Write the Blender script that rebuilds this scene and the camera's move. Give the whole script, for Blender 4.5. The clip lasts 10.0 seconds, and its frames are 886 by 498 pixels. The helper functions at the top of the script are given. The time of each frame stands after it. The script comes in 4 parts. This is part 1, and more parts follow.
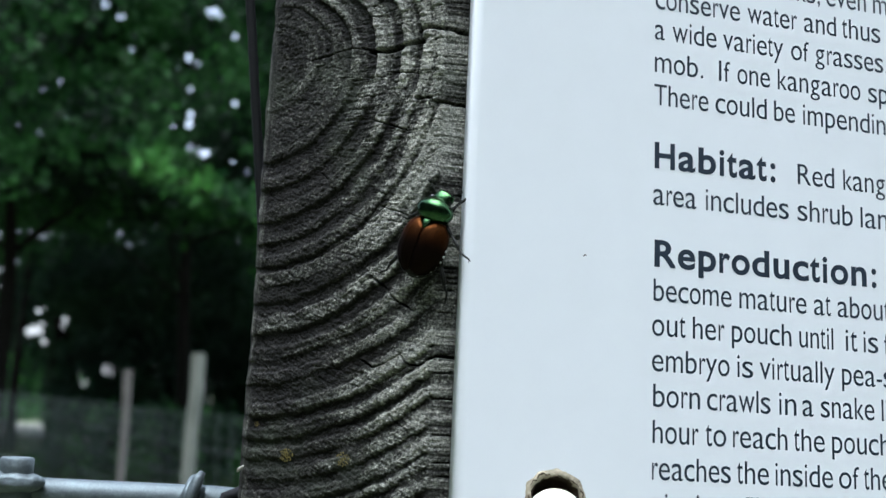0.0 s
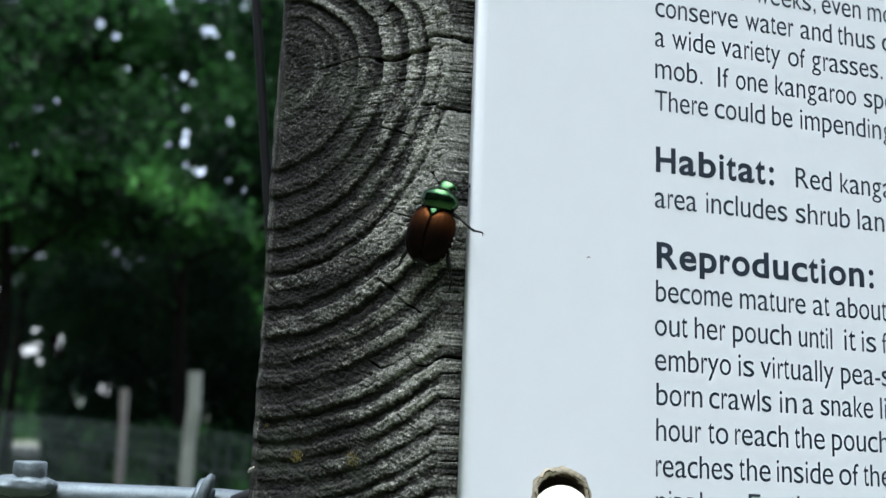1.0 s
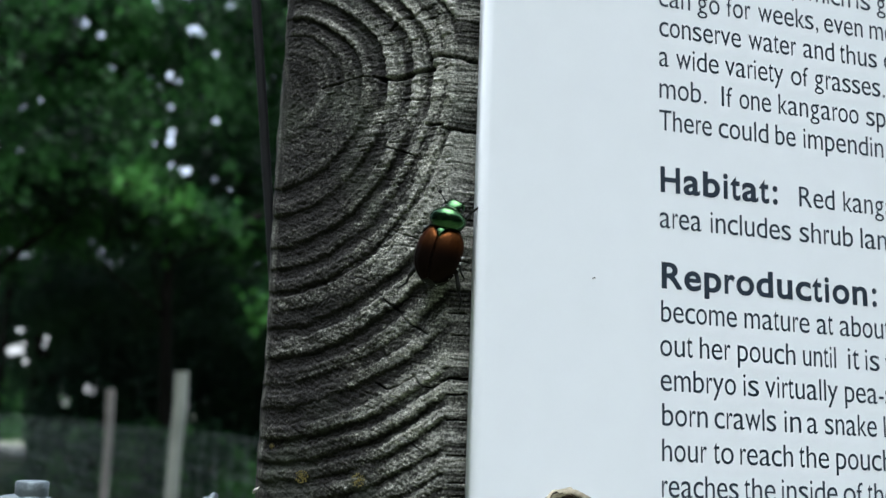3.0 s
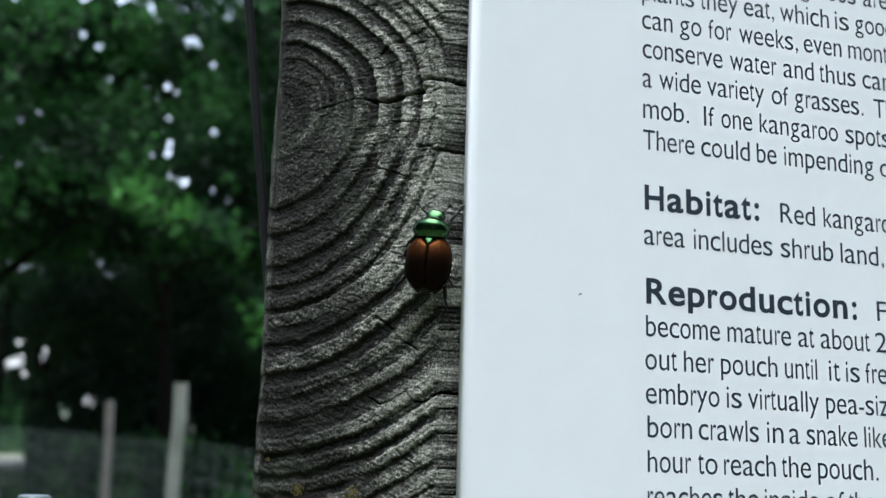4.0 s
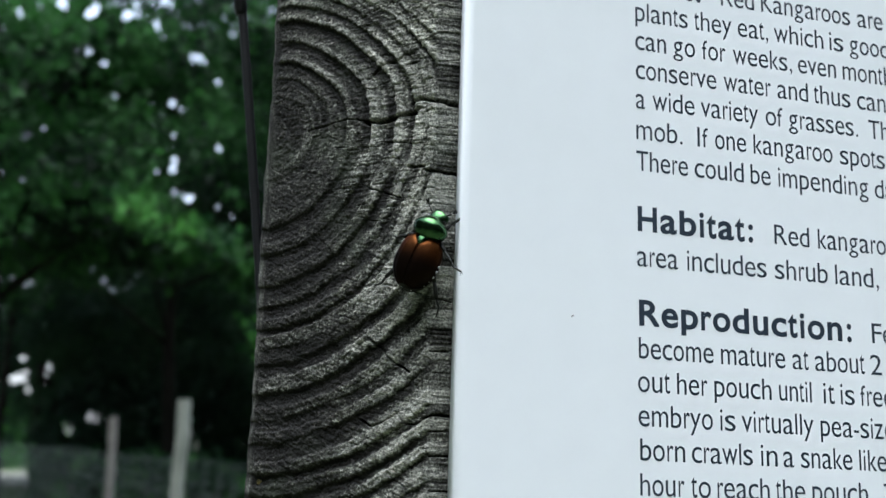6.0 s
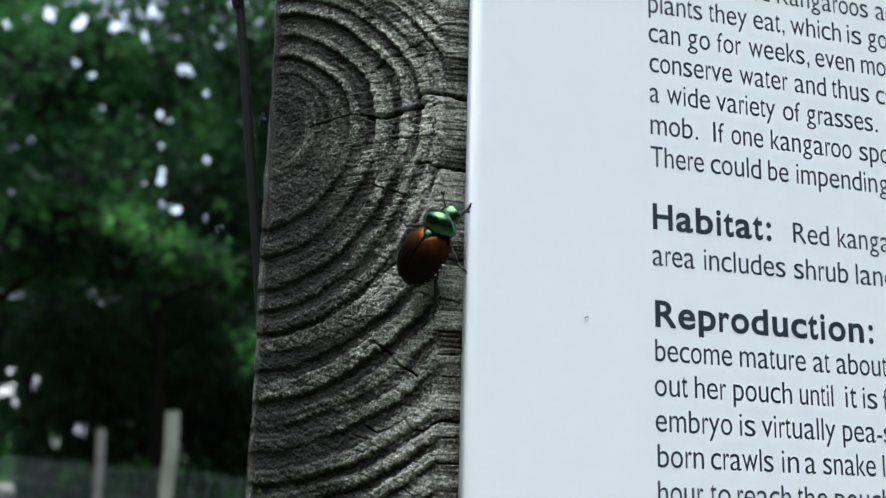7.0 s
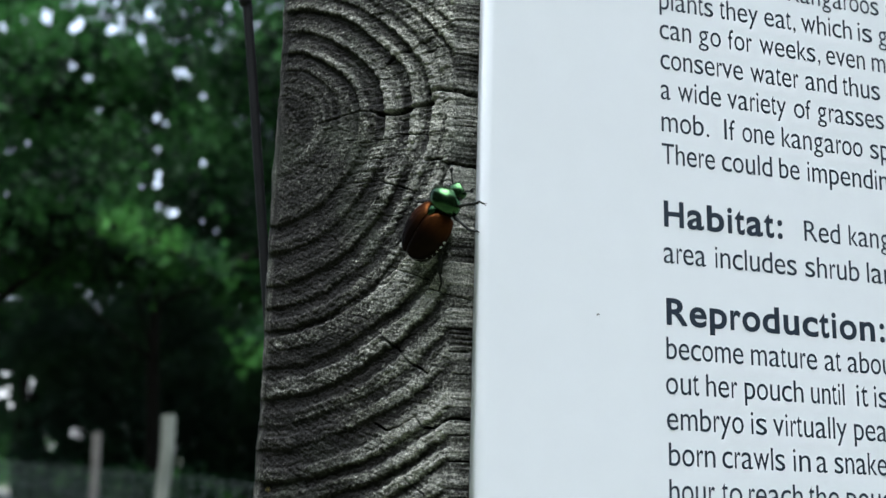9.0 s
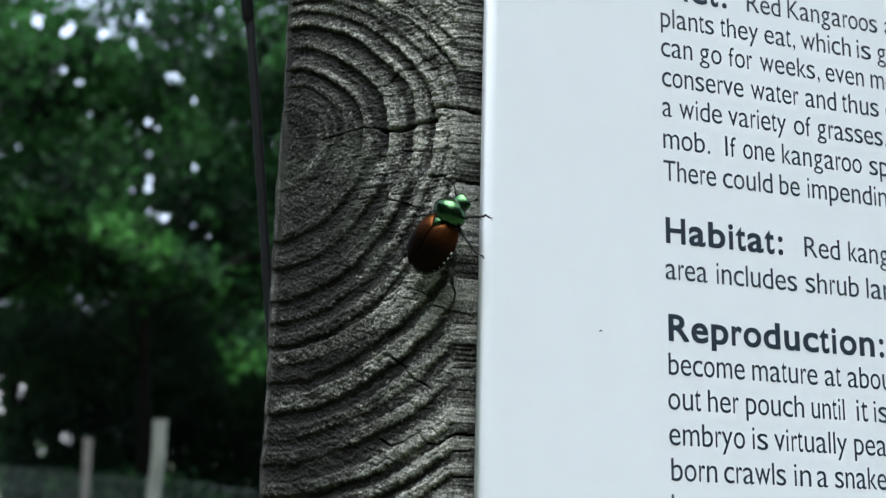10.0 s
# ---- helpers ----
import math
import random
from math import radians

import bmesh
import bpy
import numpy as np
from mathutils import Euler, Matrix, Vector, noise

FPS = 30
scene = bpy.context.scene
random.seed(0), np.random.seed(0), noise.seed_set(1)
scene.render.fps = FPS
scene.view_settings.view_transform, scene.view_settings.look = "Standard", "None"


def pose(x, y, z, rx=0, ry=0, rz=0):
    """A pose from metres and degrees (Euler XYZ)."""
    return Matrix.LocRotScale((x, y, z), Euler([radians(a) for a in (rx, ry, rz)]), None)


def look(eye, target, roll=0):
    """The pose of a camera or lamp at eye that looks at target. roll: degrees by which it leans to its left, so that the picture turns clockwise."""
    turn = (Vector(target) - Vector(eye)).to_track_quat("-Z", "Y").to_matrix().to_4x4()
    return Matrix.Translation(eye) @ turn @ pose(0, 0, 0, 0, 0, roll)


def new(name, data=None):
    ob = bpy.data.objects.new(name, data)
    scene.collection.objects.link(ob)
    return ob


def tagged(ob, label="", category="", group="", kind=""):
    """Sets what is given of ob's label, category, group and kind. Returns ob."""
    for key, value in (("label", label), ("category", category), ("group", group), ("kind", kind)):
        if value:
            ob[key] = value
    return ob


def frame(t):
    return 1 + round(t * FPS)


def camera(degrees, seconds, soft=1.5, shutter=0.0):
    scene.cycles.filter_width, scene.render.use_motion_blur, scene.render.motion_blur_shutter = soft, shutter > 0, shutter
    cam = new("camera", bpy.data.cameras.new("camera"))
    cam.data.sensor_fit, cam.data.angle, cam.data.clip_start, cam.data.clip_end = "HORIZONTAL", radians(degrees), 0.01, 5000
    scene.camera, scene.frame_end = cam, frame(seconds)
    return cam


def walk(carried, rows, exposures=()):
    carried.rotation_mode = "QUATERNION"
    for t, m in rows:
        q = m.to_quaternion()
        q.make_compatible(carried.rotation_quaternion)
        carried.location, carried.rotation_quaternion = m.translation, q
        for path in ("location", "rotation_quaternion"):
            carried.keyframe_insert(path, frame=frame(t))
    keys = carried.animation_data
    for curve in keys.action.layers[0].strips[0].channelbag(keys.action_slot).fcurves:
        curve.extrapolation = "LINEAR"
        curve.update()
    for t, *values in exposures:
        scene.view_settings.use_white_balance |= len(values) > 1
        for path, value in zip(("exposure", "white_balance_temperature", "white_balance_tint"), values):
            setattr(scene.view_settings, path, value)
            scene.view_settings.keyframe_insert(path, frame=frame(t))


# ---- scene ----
import functools

# The camera: held by hand a palm's length from the post, all places in metres.
cam = camera(37.77, 10.0)
cam.data.dof.use_dof = True
cam.data.dof.focus_distance = 0.150
cam.data.dof.aperture_fstop = 50.0
CAM_ROWS = [
    (0, 0.00001, -0.00000, 1.30001, 96.704, -2.570, -9.700),
    (0.5, -0.00053, -0.00251, 1.29979, 97.010, -2.518, -9.595),
    (1, -0.00158, -0.00267, 1.29800, 97.463, -2.210, -9.827),
    (1.5, -0.00256, -0.00246, 1.29900, 97.361, -2.108, -10.134),
    (2, -0.00318, -0.00189, 1.29927, 97.423, -1.971, -10.321),
    (3.5, -0.00400, -0.00396, 1.30088, 97.437, -2.043, -10.454),
    (4, -0.00369, -0.00686, 1.30093, 97.843, -1.645, -10.427),
    (4.5, -0.00317, -0.00733, 1.30027, 98.080, -1.809, -10.511),
    (5, -0.00309, -0.00833, 1.30069, 98.313, -2.151, -10.409),
    (6.5, -0.00191, -0.00388, 1.30176, 98.799, -1.493, -10.306),
    (7, -0.00335, -0.00028, 1.30110, 99.068, -1.512, -10.739),
    (7.5, -0.00428, 0.00148, 1.30100, 98.992, -1.644, -11.054),
    (8, -0.00388, 0.00177, 1.30112, 98.995, -1.954, -11.121),
    (8.5, -0.00388, 0.00089, 1.30150, 98.926, -1.858, -10.970),
    (9, -0.00473, 0.00091, 1.30039, 99.243, -1.621, -10.921),
    (9.5, -0.00560, 0.00145, 1.30012, 99.333, -1.706, -11.202),
    (10, -0.00639, 0.00000, 1.30155, 99.451, -1.573, -11.297),
]
walk(cam, [(t, pose(x, y, z, rx, ry, rz)) for t, x, y, z, rx, ry, rz in CAM_ROWS], [(0, 2.26, 5650, 10), (0.6, 2.26, 5680, 10), (1.5, 2.26, 5800, 10), (4, 2.26, 5795, 10), (10, 2.26, 5795, 10)])
# The sign and the post lean back together: x along the sign, y into it, z up it.
BOARD = pose(0.05, 0.14205, 1.332, -4.434, 0.911, 6.781)

# ---- light ----
world = bpy.data.worlds.new("sky")
scene.world = world
world.use_nodes = True
wn = world.node_tree.nodes
sky = wn.new("ShaderNodeTexSky")
sky.sky_type = "NISHITA"
sky.sun_disc = False
SUN_UP, SUN_ROUND = 78.0, 205.0
sky.sun_elevation, sky.sun_rotation = radians(SUN_UP), radians(SUN_ROUND)
sky.air_density, sky.dust_density, sky.ozone_density = 1.0, 3.0, 1.0
wn["Background"].inputs[1].default_value = 0.11
haze = wn.new("ShaderNodeHueSaturation")  # a thin overcast greys the blue
haze.inputs["Hue"].default_value, haze.inputs["Saturation"].default_value = 0.485, 0.42
world.node_tree.links.new(sky.outputs[0], haze.inputs["Color"])
world.node_tree.links.new(haze.outputs[0], wn["Background"].inputs[0])
sun = new("sun", bpy.data.lights.new("sun", "SUN"))
sun.data.energy, sun.data.angle, sun.data.color = 0.9, radians(50), (1.0, 0.97, 0.92)
az = radians(SUN_ROUND)
sun.matrix_world = look((0, 0, 0), (-math.sin(az) * math.cos(radians(SUN_UP)), -math.cos(az) * math.cos(radians(SUN_UP)), -math.sin(radians(SUN_UP))))
sun.location = (0, 0, 20)

# ---- materials ----


def mat(name, colour, rough=0.6, metal=0.0, spread=0.25, scale=20.0, bump=0.0, bump_scale=80.0, tint=None, coat=0.0, spec=0.5):
    """A surface whose colour wanders between two tones at two scales, with fine relief."""
    m = bpy.data.materials.new(name)
    m.use_nodes = True
    n, l = m.node_tree.nodes, m.node_tree.links
    p = n["Principled BSDF"]
    tc = n.new("ShaderNodeTexCoord")
    big, fine = n.new("ShaderNodeTexNoise"), n.new("ShaderNodeTexNoise")
    big.inputs["Scale"].default_value, fine.inputs["Scale"].default_value = scale, scale * 9
    big.inputs["Detail"].default_value = fine.inputs["Detail"].default_value = 4
    mixn = n.new("ShaderNodeMath")
    mixn.operation = "MULTIPLY_ADD"
    mixn.inputs[1].default_value, half = 0.45, n.new("ShaderNodeMath")
    half.operation = "MULTIPLY"
    half.inputs[1].default_value = 0.55
    ramp = n.new("ShaderNodeValToRGB")
    lo = [c * (1 - spread) for c in colour]
    hi = tint or [min(1, c * (1 + spread)) for c in colour]
    ramp.color_ramp.elements[0].position, ramp.color_ramp.elements[1].position = 0.3, 0.7
    ramp.color_ramp.elements[0].color, ramp.color_ramp.elements[1].color = (*lo, 1), (*hi, 1)
    for t in (big, fine):
        l.new(tc.outputs["Object"], t.inputs["Vector"])
    l.new(big.outputs["Fac"], half.inputs[0])
    l.new(fine.outputs["Fac"], mixn.inputs[0])
    l.new(half.outputs[0], mixn.inputs[2])
    l.new(mixn.outputs[0], ramp.inputs[0])
    l.new(ramp.outputs[0], p.inputs["Base Color"])
    p.inputs["Roughness"].default_value, p.inputs["Metallic"].default_value = rough, metal
    p.inputs["Coat Weight"].default_value, p.inputs["Specular IOR Level"].default_value = coat, spec
    if bump:
        b, bn = n.new("ShaderNodeBump"), n.new("ShaderNodeTexNoise")
        bn.inputs["Scale"].default_value, bn.inputs["Detail"].default_value = bump_scale, 5
        b.inputs["Strength"].default_value, b.inputs["Distance"].default_value = bump, 0.3 / bump_scale
        l.new(tc.outputs["Object"], bn.inputs["Vector"])
        l.new(bn.outputs["Fac"], b.inputs["Height"])
        l.new(b.outputs[0], p.inputs["Normal"])
    return m


def wood_material():
    """Weathered grey end grain: the mesh's ring attribute holds early and late wood plus painted groove and crack
    shade; flecks, stains and a green bloom.
    """
    m = bpy.data.materials.new("weathered_end_grain")
    m.use_nodes = True
    n, l = m.node_tree.nodes, m.node_tree.links
    p = n["Principled BSDF"]
    tc, at = n.new("ShaderNodeTexCoord"), n.new("ShaderNodeAttribute")
    at.attribute_name = "ring"

    def noise(scale, detail=5, rough=0.6):
        t = n.new("ShaderNodeTexNoise")
        t.inputs["Scale"].default_value, t.inputs["Detail"].default_value, t.inputs["Roughness"].default_value = scale, detail, rough
        l.new(tc.outputs["Object"], t.inputs["Vector"])
        return t.outputs["Fac"]

    def ramp(fac, stops):
        r = n.new("ShaderNodeValToRGB")
        while len(r.color_ramp.elements) < len(stops):
            r.color_ramp.elements.new(0.5)
        for e, (pos, c) in zip(r.color_ramp.elements, stops):
            e.position, e.color = pos, (*c, 1)
        l.new(fac, r.inputs[0])
        return r.outputs[0]

    def mix(kind, fac, a, b):
        x = n.new("ShaderNodeMix")
        x.data_type, x.blend_type = "RGBA", kind
        if isinstance(fac, float):
            x.inputs[0].default_value = fac
        else:
            l.new(fac, x.inputs[0])
        l.new(a, x.inputs[6])
        l.new(b, x.inputs[7])
        return x.outputs[2]

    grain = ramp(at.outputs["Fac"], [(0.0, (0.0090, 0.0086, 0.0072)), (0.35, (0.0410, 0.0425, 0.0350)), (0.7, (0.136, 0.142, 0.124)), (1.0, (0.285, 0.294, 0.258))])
    # fibres run across the rings: fine along them, longer from ring to ring (the grain attribute is in centimetres)
    ga, mp = n.new("ShaderNodeAttribute"), n.new("ShaderNodeMapping")
    ga.attribute_name = "grain"
    mp.inputs["Scale"].default_value = (60, 10, 1)
    l.new(ga.outputs["Vector"], mp.inputs["Vector"])
    fib = n.new("ShaderNodeTexNoise")
    fib.inputs["Scale"].default_value, fib.inputs["Detail"].default_value, fib.inputs["Roughness"].default_value = 1.0, 5, 0.7
    l.new(mp.outputs[0], fib.inputs["Vector"])
    half = n.new("ShaderNodeMix")
    half.inputs[0].default_value = 0.55
    l.new(fib.outputs["Fac"], half.inputs[2])
    l.new(noise(3600, 4, 0.8), half.inputs[3])
    fleck = ramp(half.outputs[0], [(0.38, (0.16, 0.16, 0.155)), (0.47, (0.68, 0.68, 0.68)), (0.54, (1.25, 1.25, 1.23)), (0.62, (2.7, 2.7, 2.6))])
    stain = ramp(noise(130, 4), [(0.30, (0.60, 0.60, 0.58)), (0.5, (0.95, 0.95, 0.95)), (0.72, (1.25, 1.24, 1.20))])
    col = mix("MULTIPLY", 1.0, mix("MULTIPLY", 1.0, grain, fleck), stain)
    bloom = ramp(noise(90, 3), [(0.55, (0, 0, 0)), (0.75, (0.35, 0.35, 0.35))])
    green = n.new("ShaderNodeRGB")
    green.outputs[0].default_value = (0.10, 0.125, 0.085, 1)
    col = mix("MIX", bloom, col, green.outputs[0])
    l.new(col, p.inputs["Base Color"])
    p.inputs["Roughness"].default_value = 0.85
    p.inputs["Specular IOR Level"].default_value = 0.3
    b = n.new("ShaderNodeBump")
    b.inputs["Strength"].default_value, b.inputs["Distance"].default_value = 0.8, 0.0002
    l.new(half.outputs[0], b.inputs["Height"])
    l.new(b.outputs[0], p.inputs["Normal"])
    return m


def leaf_material(name, dark, light, scale=0.8):
    m = bpy.data.materials.new(name)
    m.use_nodes = True
    n, l = m.node_tree.nodes, m.node_tree.links
    p, out = n["Principled BSDF"], n["Material Output"]
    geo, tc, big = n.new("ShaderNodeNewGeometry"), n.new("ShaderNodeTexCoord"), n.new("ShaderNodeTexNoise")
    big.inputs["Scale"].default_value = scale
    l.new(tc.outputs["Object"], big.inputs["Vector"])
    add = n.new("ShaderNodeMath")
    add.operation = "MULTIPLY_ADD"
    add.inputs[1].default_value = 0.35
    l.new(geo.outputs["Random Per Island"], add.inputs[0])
    # wide noise patches swing the leaves from the dark tone to the light one
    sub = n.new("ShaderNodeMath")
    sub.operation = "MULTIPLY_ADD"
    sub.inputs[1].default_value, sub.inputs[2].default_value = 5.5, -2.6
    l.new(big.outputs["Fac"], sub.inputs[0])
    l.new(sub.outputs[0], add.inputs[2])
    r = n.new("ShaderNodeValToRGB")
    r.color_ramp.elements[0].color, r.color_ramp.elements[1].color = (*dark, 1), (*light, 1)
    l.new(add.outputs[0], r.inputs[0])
    tr, mx = n.new("ShaderNodeBsdfTranslucent"), n.new("ShaderNodeMixShader")
    l.new(r.outputs[0], p.inputs["Base Color"])
    l.new(r.outputs[0], tr.inputs["Color"])
    p.inputs["Roughness"].default_value = 0.7
    p.inputs["Specular IOR Level"].default_value = 0.2
    mx.inputs[0].default_value = 0.45
    l.new(p.outputs[0], mx.inputs[1])
    l.new(tr.outputs[0], mx.inputs[2])
    l.new(mx.outputs[0], out.inputs["Surface"])
    return m


WOOD = wood_material()
SHAFT_WOOD = mat("weathered_post_wood", (0.085, 0.084, 0.080), 0.85, spread=0.4, scale=60, bump=0.6, bump_scale=500)
PANEL = mat("white_laminate", (0.735, 0.78, 0.797), 0.55, spread=0.022, scale=26, spec=0.10)
INK = mat("dark_print", (0.018, 0.030, 0.046), 0.45, spread=0.1, scale=300)
CHIP = mat("chipped_rusty_core", (0.030, 0.021, 0.012), 0.9, spread=0.7, scale=420, bump=0.8, bump_scale=3000, tint=(0.07, 0.045, 0.025))
STEEL = mat("white_painted_screw", (0.80, 0.77, 0.64), 0.35, spread=0.05, scale=300)
SLOT = mat("grimy_slot", (0.05, 0.04, 0.035), 0.8, spread=0.4, scale=500)
ZINC = mat("galvanised_zinc", (0.125, 0.155, 0.162), 0.55, metal=0.6, spread=0.3, scale=350, bump=0.5, bump_scale=1200)
CABLE = mat("black_cable_sheath", (0.010, 0.011, 0.012), 0.75, spread=0.2, scale=400, spec=0.25)
LICHEN = mat("yellow_lichen", (0.12, 0.10, 0.018), 0.95, spread=0.5, scale=2500, bump=0.8, bump_scale=6000)
PALE = mat("pale_splinter", (0.40, 0.40, 0.35), 0.8, spread=0.2, scale=2000)
SHINE_GREEN = mat("metallic_green_cuticle", (0.008, 0.052, 0.028), 0.20, metal=0.95, spread=0.5, scale=600, bump=0.22, bump_scale=4500, tint=(0.070, 0.150, 0.055))
COPPER = mat("copper_brown_wing_case", (0.080, 0.027, 0.006), 0.40, metal=0.7, spread=0.35, scale=500, bump=0.12, bump_scale=5000, spec=0.15)


def rear_shade(m):
    """Wing cases copper at the shoulders, with shade towards the tail painted almost black."""
    n, l = m.node_tree.nodes, m.node_tree.links
    p = n["Principled BSDF"]
    paint = p.inputs["Base Color"].links[0].from_socket
    tc, sep, ramp, mx = n.new("ShaderNodeTexCoord"), n.new("ShaderNodeSeparateXYZ"), n.new("ShaderNodeMapRange"), n.new("ShaderNodeMix")
    l.new(tc.outputs["Object"], sep.inputs[0])
    l.new(sep.outputs["Y"], ramp.inputs["Value"])
    ramp.interpolation_type = "SMOOTHSTEP"
    ramp.inputs["From Min"].default_value, ramp.inputs["From Max"].default_value = -0.0018, 0.0021
    mx.data_type = "RGBA"
    mx.inputs[6].default_value = (0.007, 0.0042, 0.003, 1)
    l.new(ramp.outputs[0], mx.inputs[0])
    l.new(paint, mx.inputs[7])
    l.new(mx.outputs[2], p.inputs["Base Color"])


# dark rear: shade and dim reflections are put into the copper colour
rear_shade(COPPER)
COPPER.node_tree.nodes["Principled BSDF"].inputs["Specular Tint"].default_value = (0.42, 0.30, 0.22, 1)
DARK_SHELL = mat("dark_bronze_cuticle", (0.012, 0.013, 0.011), 0.6, spread=0.3, scale=900, spec=0.15)
WHITE_HAIR = mat("white_hair_tuft", (0.58, 0.59, 0.56), 0.9, spread=0.1, scale=5000)
EYE_BLACK = mat("black_eye", (0.008, 0.009, 0.008), 0.15, spread=0.1, scale=900)
GRASS = mat("rough_meadow", (0.075, 0.105, 0.035), 0.9, spread=0.55, scale=0.5, bump=0.5, bump_scale=6, tint=(0.17, 0.19, 0.11))
GRAVEL = mat("pale_gravel", (0.125, 0.12, 0.10), 0.9, spread=0.25, scale=3, bump=0.4, bump_scale=30)
POST_PALE = mat("pale_fence_post", (0.165, 0.18, 0.15), 0.85, spread=0.25, scale=14, bump=0.4, bump_scale=90)
POST_BROWN = mat("brown_fence_post", (0.115, 0.108, 0.096), 0.85, spread=0.3, scale=14, bump=0.4, bump_scale=90)
WIRE = mat("dull_fence_wire", (0.044, 0.064, 0.056), 0.8, metal=0.0, spread=0.2, scale=30)
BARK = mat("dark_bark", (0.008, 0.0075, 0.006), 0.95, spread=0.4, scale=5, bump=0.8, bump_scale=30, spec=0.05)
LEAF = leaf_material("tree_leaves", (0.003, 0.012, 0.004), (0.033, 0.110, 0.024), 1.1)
# lit copy of the tree leaves: light on them is put into the green
LEAF_LIT = leaf_material("lit_leaves", (0.008, 0.034, 0.010), (0.060, 0.190, 0.034), 1.6)
# shaded copy of the tree leaves: the woods' dimness is put into the colour
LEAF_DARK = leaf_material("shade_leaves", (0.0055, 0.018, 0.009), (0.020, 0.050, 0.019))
BLADE = leaf_material("grass_blades", (0.014, 0.034, 0.010), (0.055, 0.090, 0.030), 0.3)

# ---- mesh helpers ----


def mesh_of(name, verts, faces, smooth=True):
    me = bpy.data.meshes.new(name)
    me.from_pydata(verts, [], faces)
    me.validate()
    me.polygons.foreach_set("use_smooth", [smooth] * len(me.polygons))
    me.update()
    return me


def part(name, data, material, parent=None, label="", m=None, smooth=True):
    """Link a bmesh or a mesh as one object, under a thing or under a part."""
    if isinstance(data, bmesh.types.BMesh):
        me = bpy.data.meshes.new(name)
        bmesh.ops.recalc_face_normals(data, faces=data.faces)
        for f in data.faces:
            f.smooth = smooth
        data.to_mesh(me)
        data.free()
    else:
        me = data
    me.materials.clear()
    me.materials.append(material)
    ob = new(name, me)
    if parent is not None:
        ob.parent = parent
    if m is not None:
        ob.matrix_basis = m
    if label:
        tagged(ob, label)
    return ob


def thing(name, m, label, category, group="", kind=""):
    ob = new(name)
    ob.empty_display_size = 0.01
    ob.matrix_basis = m
    return tagged(ob, label, category, group, kind)


def tube(points, radii, sides=10, bm=None, caps=True):
    """A round bar along points, its radius given at each."""
    bm = bm or bmesh.new()
    pts = [Vector(p) for p in points]
    rings, ref = [], Vector((0.31, 0.17, 0.93)).normalized()
    for i, p in enumerate(pts):
        d = (pts[min(i + 1, len(pts) - 1)] - pts[max(i - 1, 0)]).normalized()
        if abs(d.dot(ref)) > 0.97:
            ref = Vector((0.9, 0.3, 0.1)).normalized()
        a = d.cross(ref).normalized()
        b = d.cross(a)
        r = radii[i] if isinstance(radii, (list, tuple)) else radii
        rings.append([bm.verts.new(p + r * (a * math.cos(k * 2 * math.pi / sides) + b * math.sin(k * 2 * math.pi / sides))) for k in range(sides)])
    for r0, r1 in zip(rings, rings[1:]):
        for k in range(sides):
            bm.faces.new((r0[k], r0[(k + 1) % sides], r1[(k + 1) % sides], r1[k]))
    if caps:
        bm.faces.new(rings[0])
        bm.faces.new(rings[-1])
    return bm


def blob(cx, cy, cz, rx, ry, rz, seg=20, ring=12, shape=None, bm=None):
    """A rounded body; shape(x, y, z) bends the unit sphere before it is sized."""
    bm = bm or bmesh.new()
    made = bmesh.ops.create_uvsphere(bm, u_segments=seg, v_segments=ring, radius=1.0)["verts"]
    for v in made:
        x, y, z = shape(*v.co) if shape else v.co
        v.co = (cx + x * rx, cy + y * ry, cz + z * rz)
    return bm


class Lattice:
    """Smooth value noise on a grid of random numbers."""

    def __init__(self, seed):
        self.t = np.random.RandomState(seed).rand(256, 256)

    def __call__(self, x, y):
        xi, yi = np.floor(x).astype(int), np.floor(y).astype(int)
        fx, fy = x - xi, y - yi
        fx, fy = fx * fx * (3 - 2 * fx), fy * fy * (3 - 2 * fy)
        a, b = self.t[xi % 256, yi % 256], self.t[(xi + 1) % 256, yi % 256]
        c, d = self.t[xi % 256, (yi + 1) % 256], self.t[(xi + 1) % 256, (yi + 1) % 256]
        return (a * (1 - fx) + b * fx) * (1 - fy) + (c * (1 - fx) + d * fx) * fy - 0.5


N1, N2, N3, N4 = Lattice(1), Lattice(2), Lattice(3), Lattice(4)

# ---- the post with its ringed chamfer (centimetres inside, along the face s and up it z) ----
RINGS = [0.0, 0.34, 0.66, 0.98, 1.28, 1.68, 2.08, 2.36, 2.57, 2.82, 3.05, 3.27, 3.66, 3.80, 4.07, 4.42, 4.69, 4.97, 5.21, 5.47, 5.66, 5.85, 6.05, 6.26, 6.5, 6.8, 7.2, 7.7, 8.2]
STEP = [0.4, 0.5, 0.55, 0.5, 1.0, 0.9, 0.9, 0.45, 0.9, 0.6, 0.6, 1.5, 0.35, 1.0, 1.0, 1.3, 1.0, 0.9, 1.0, 0.9, 0.8, 0.8, 0.9, 0.9, 1.0, 1.0, 1.0, 1.0, 1.0]
PITH = (-1.48, 1.10)
EDGE = 1.06
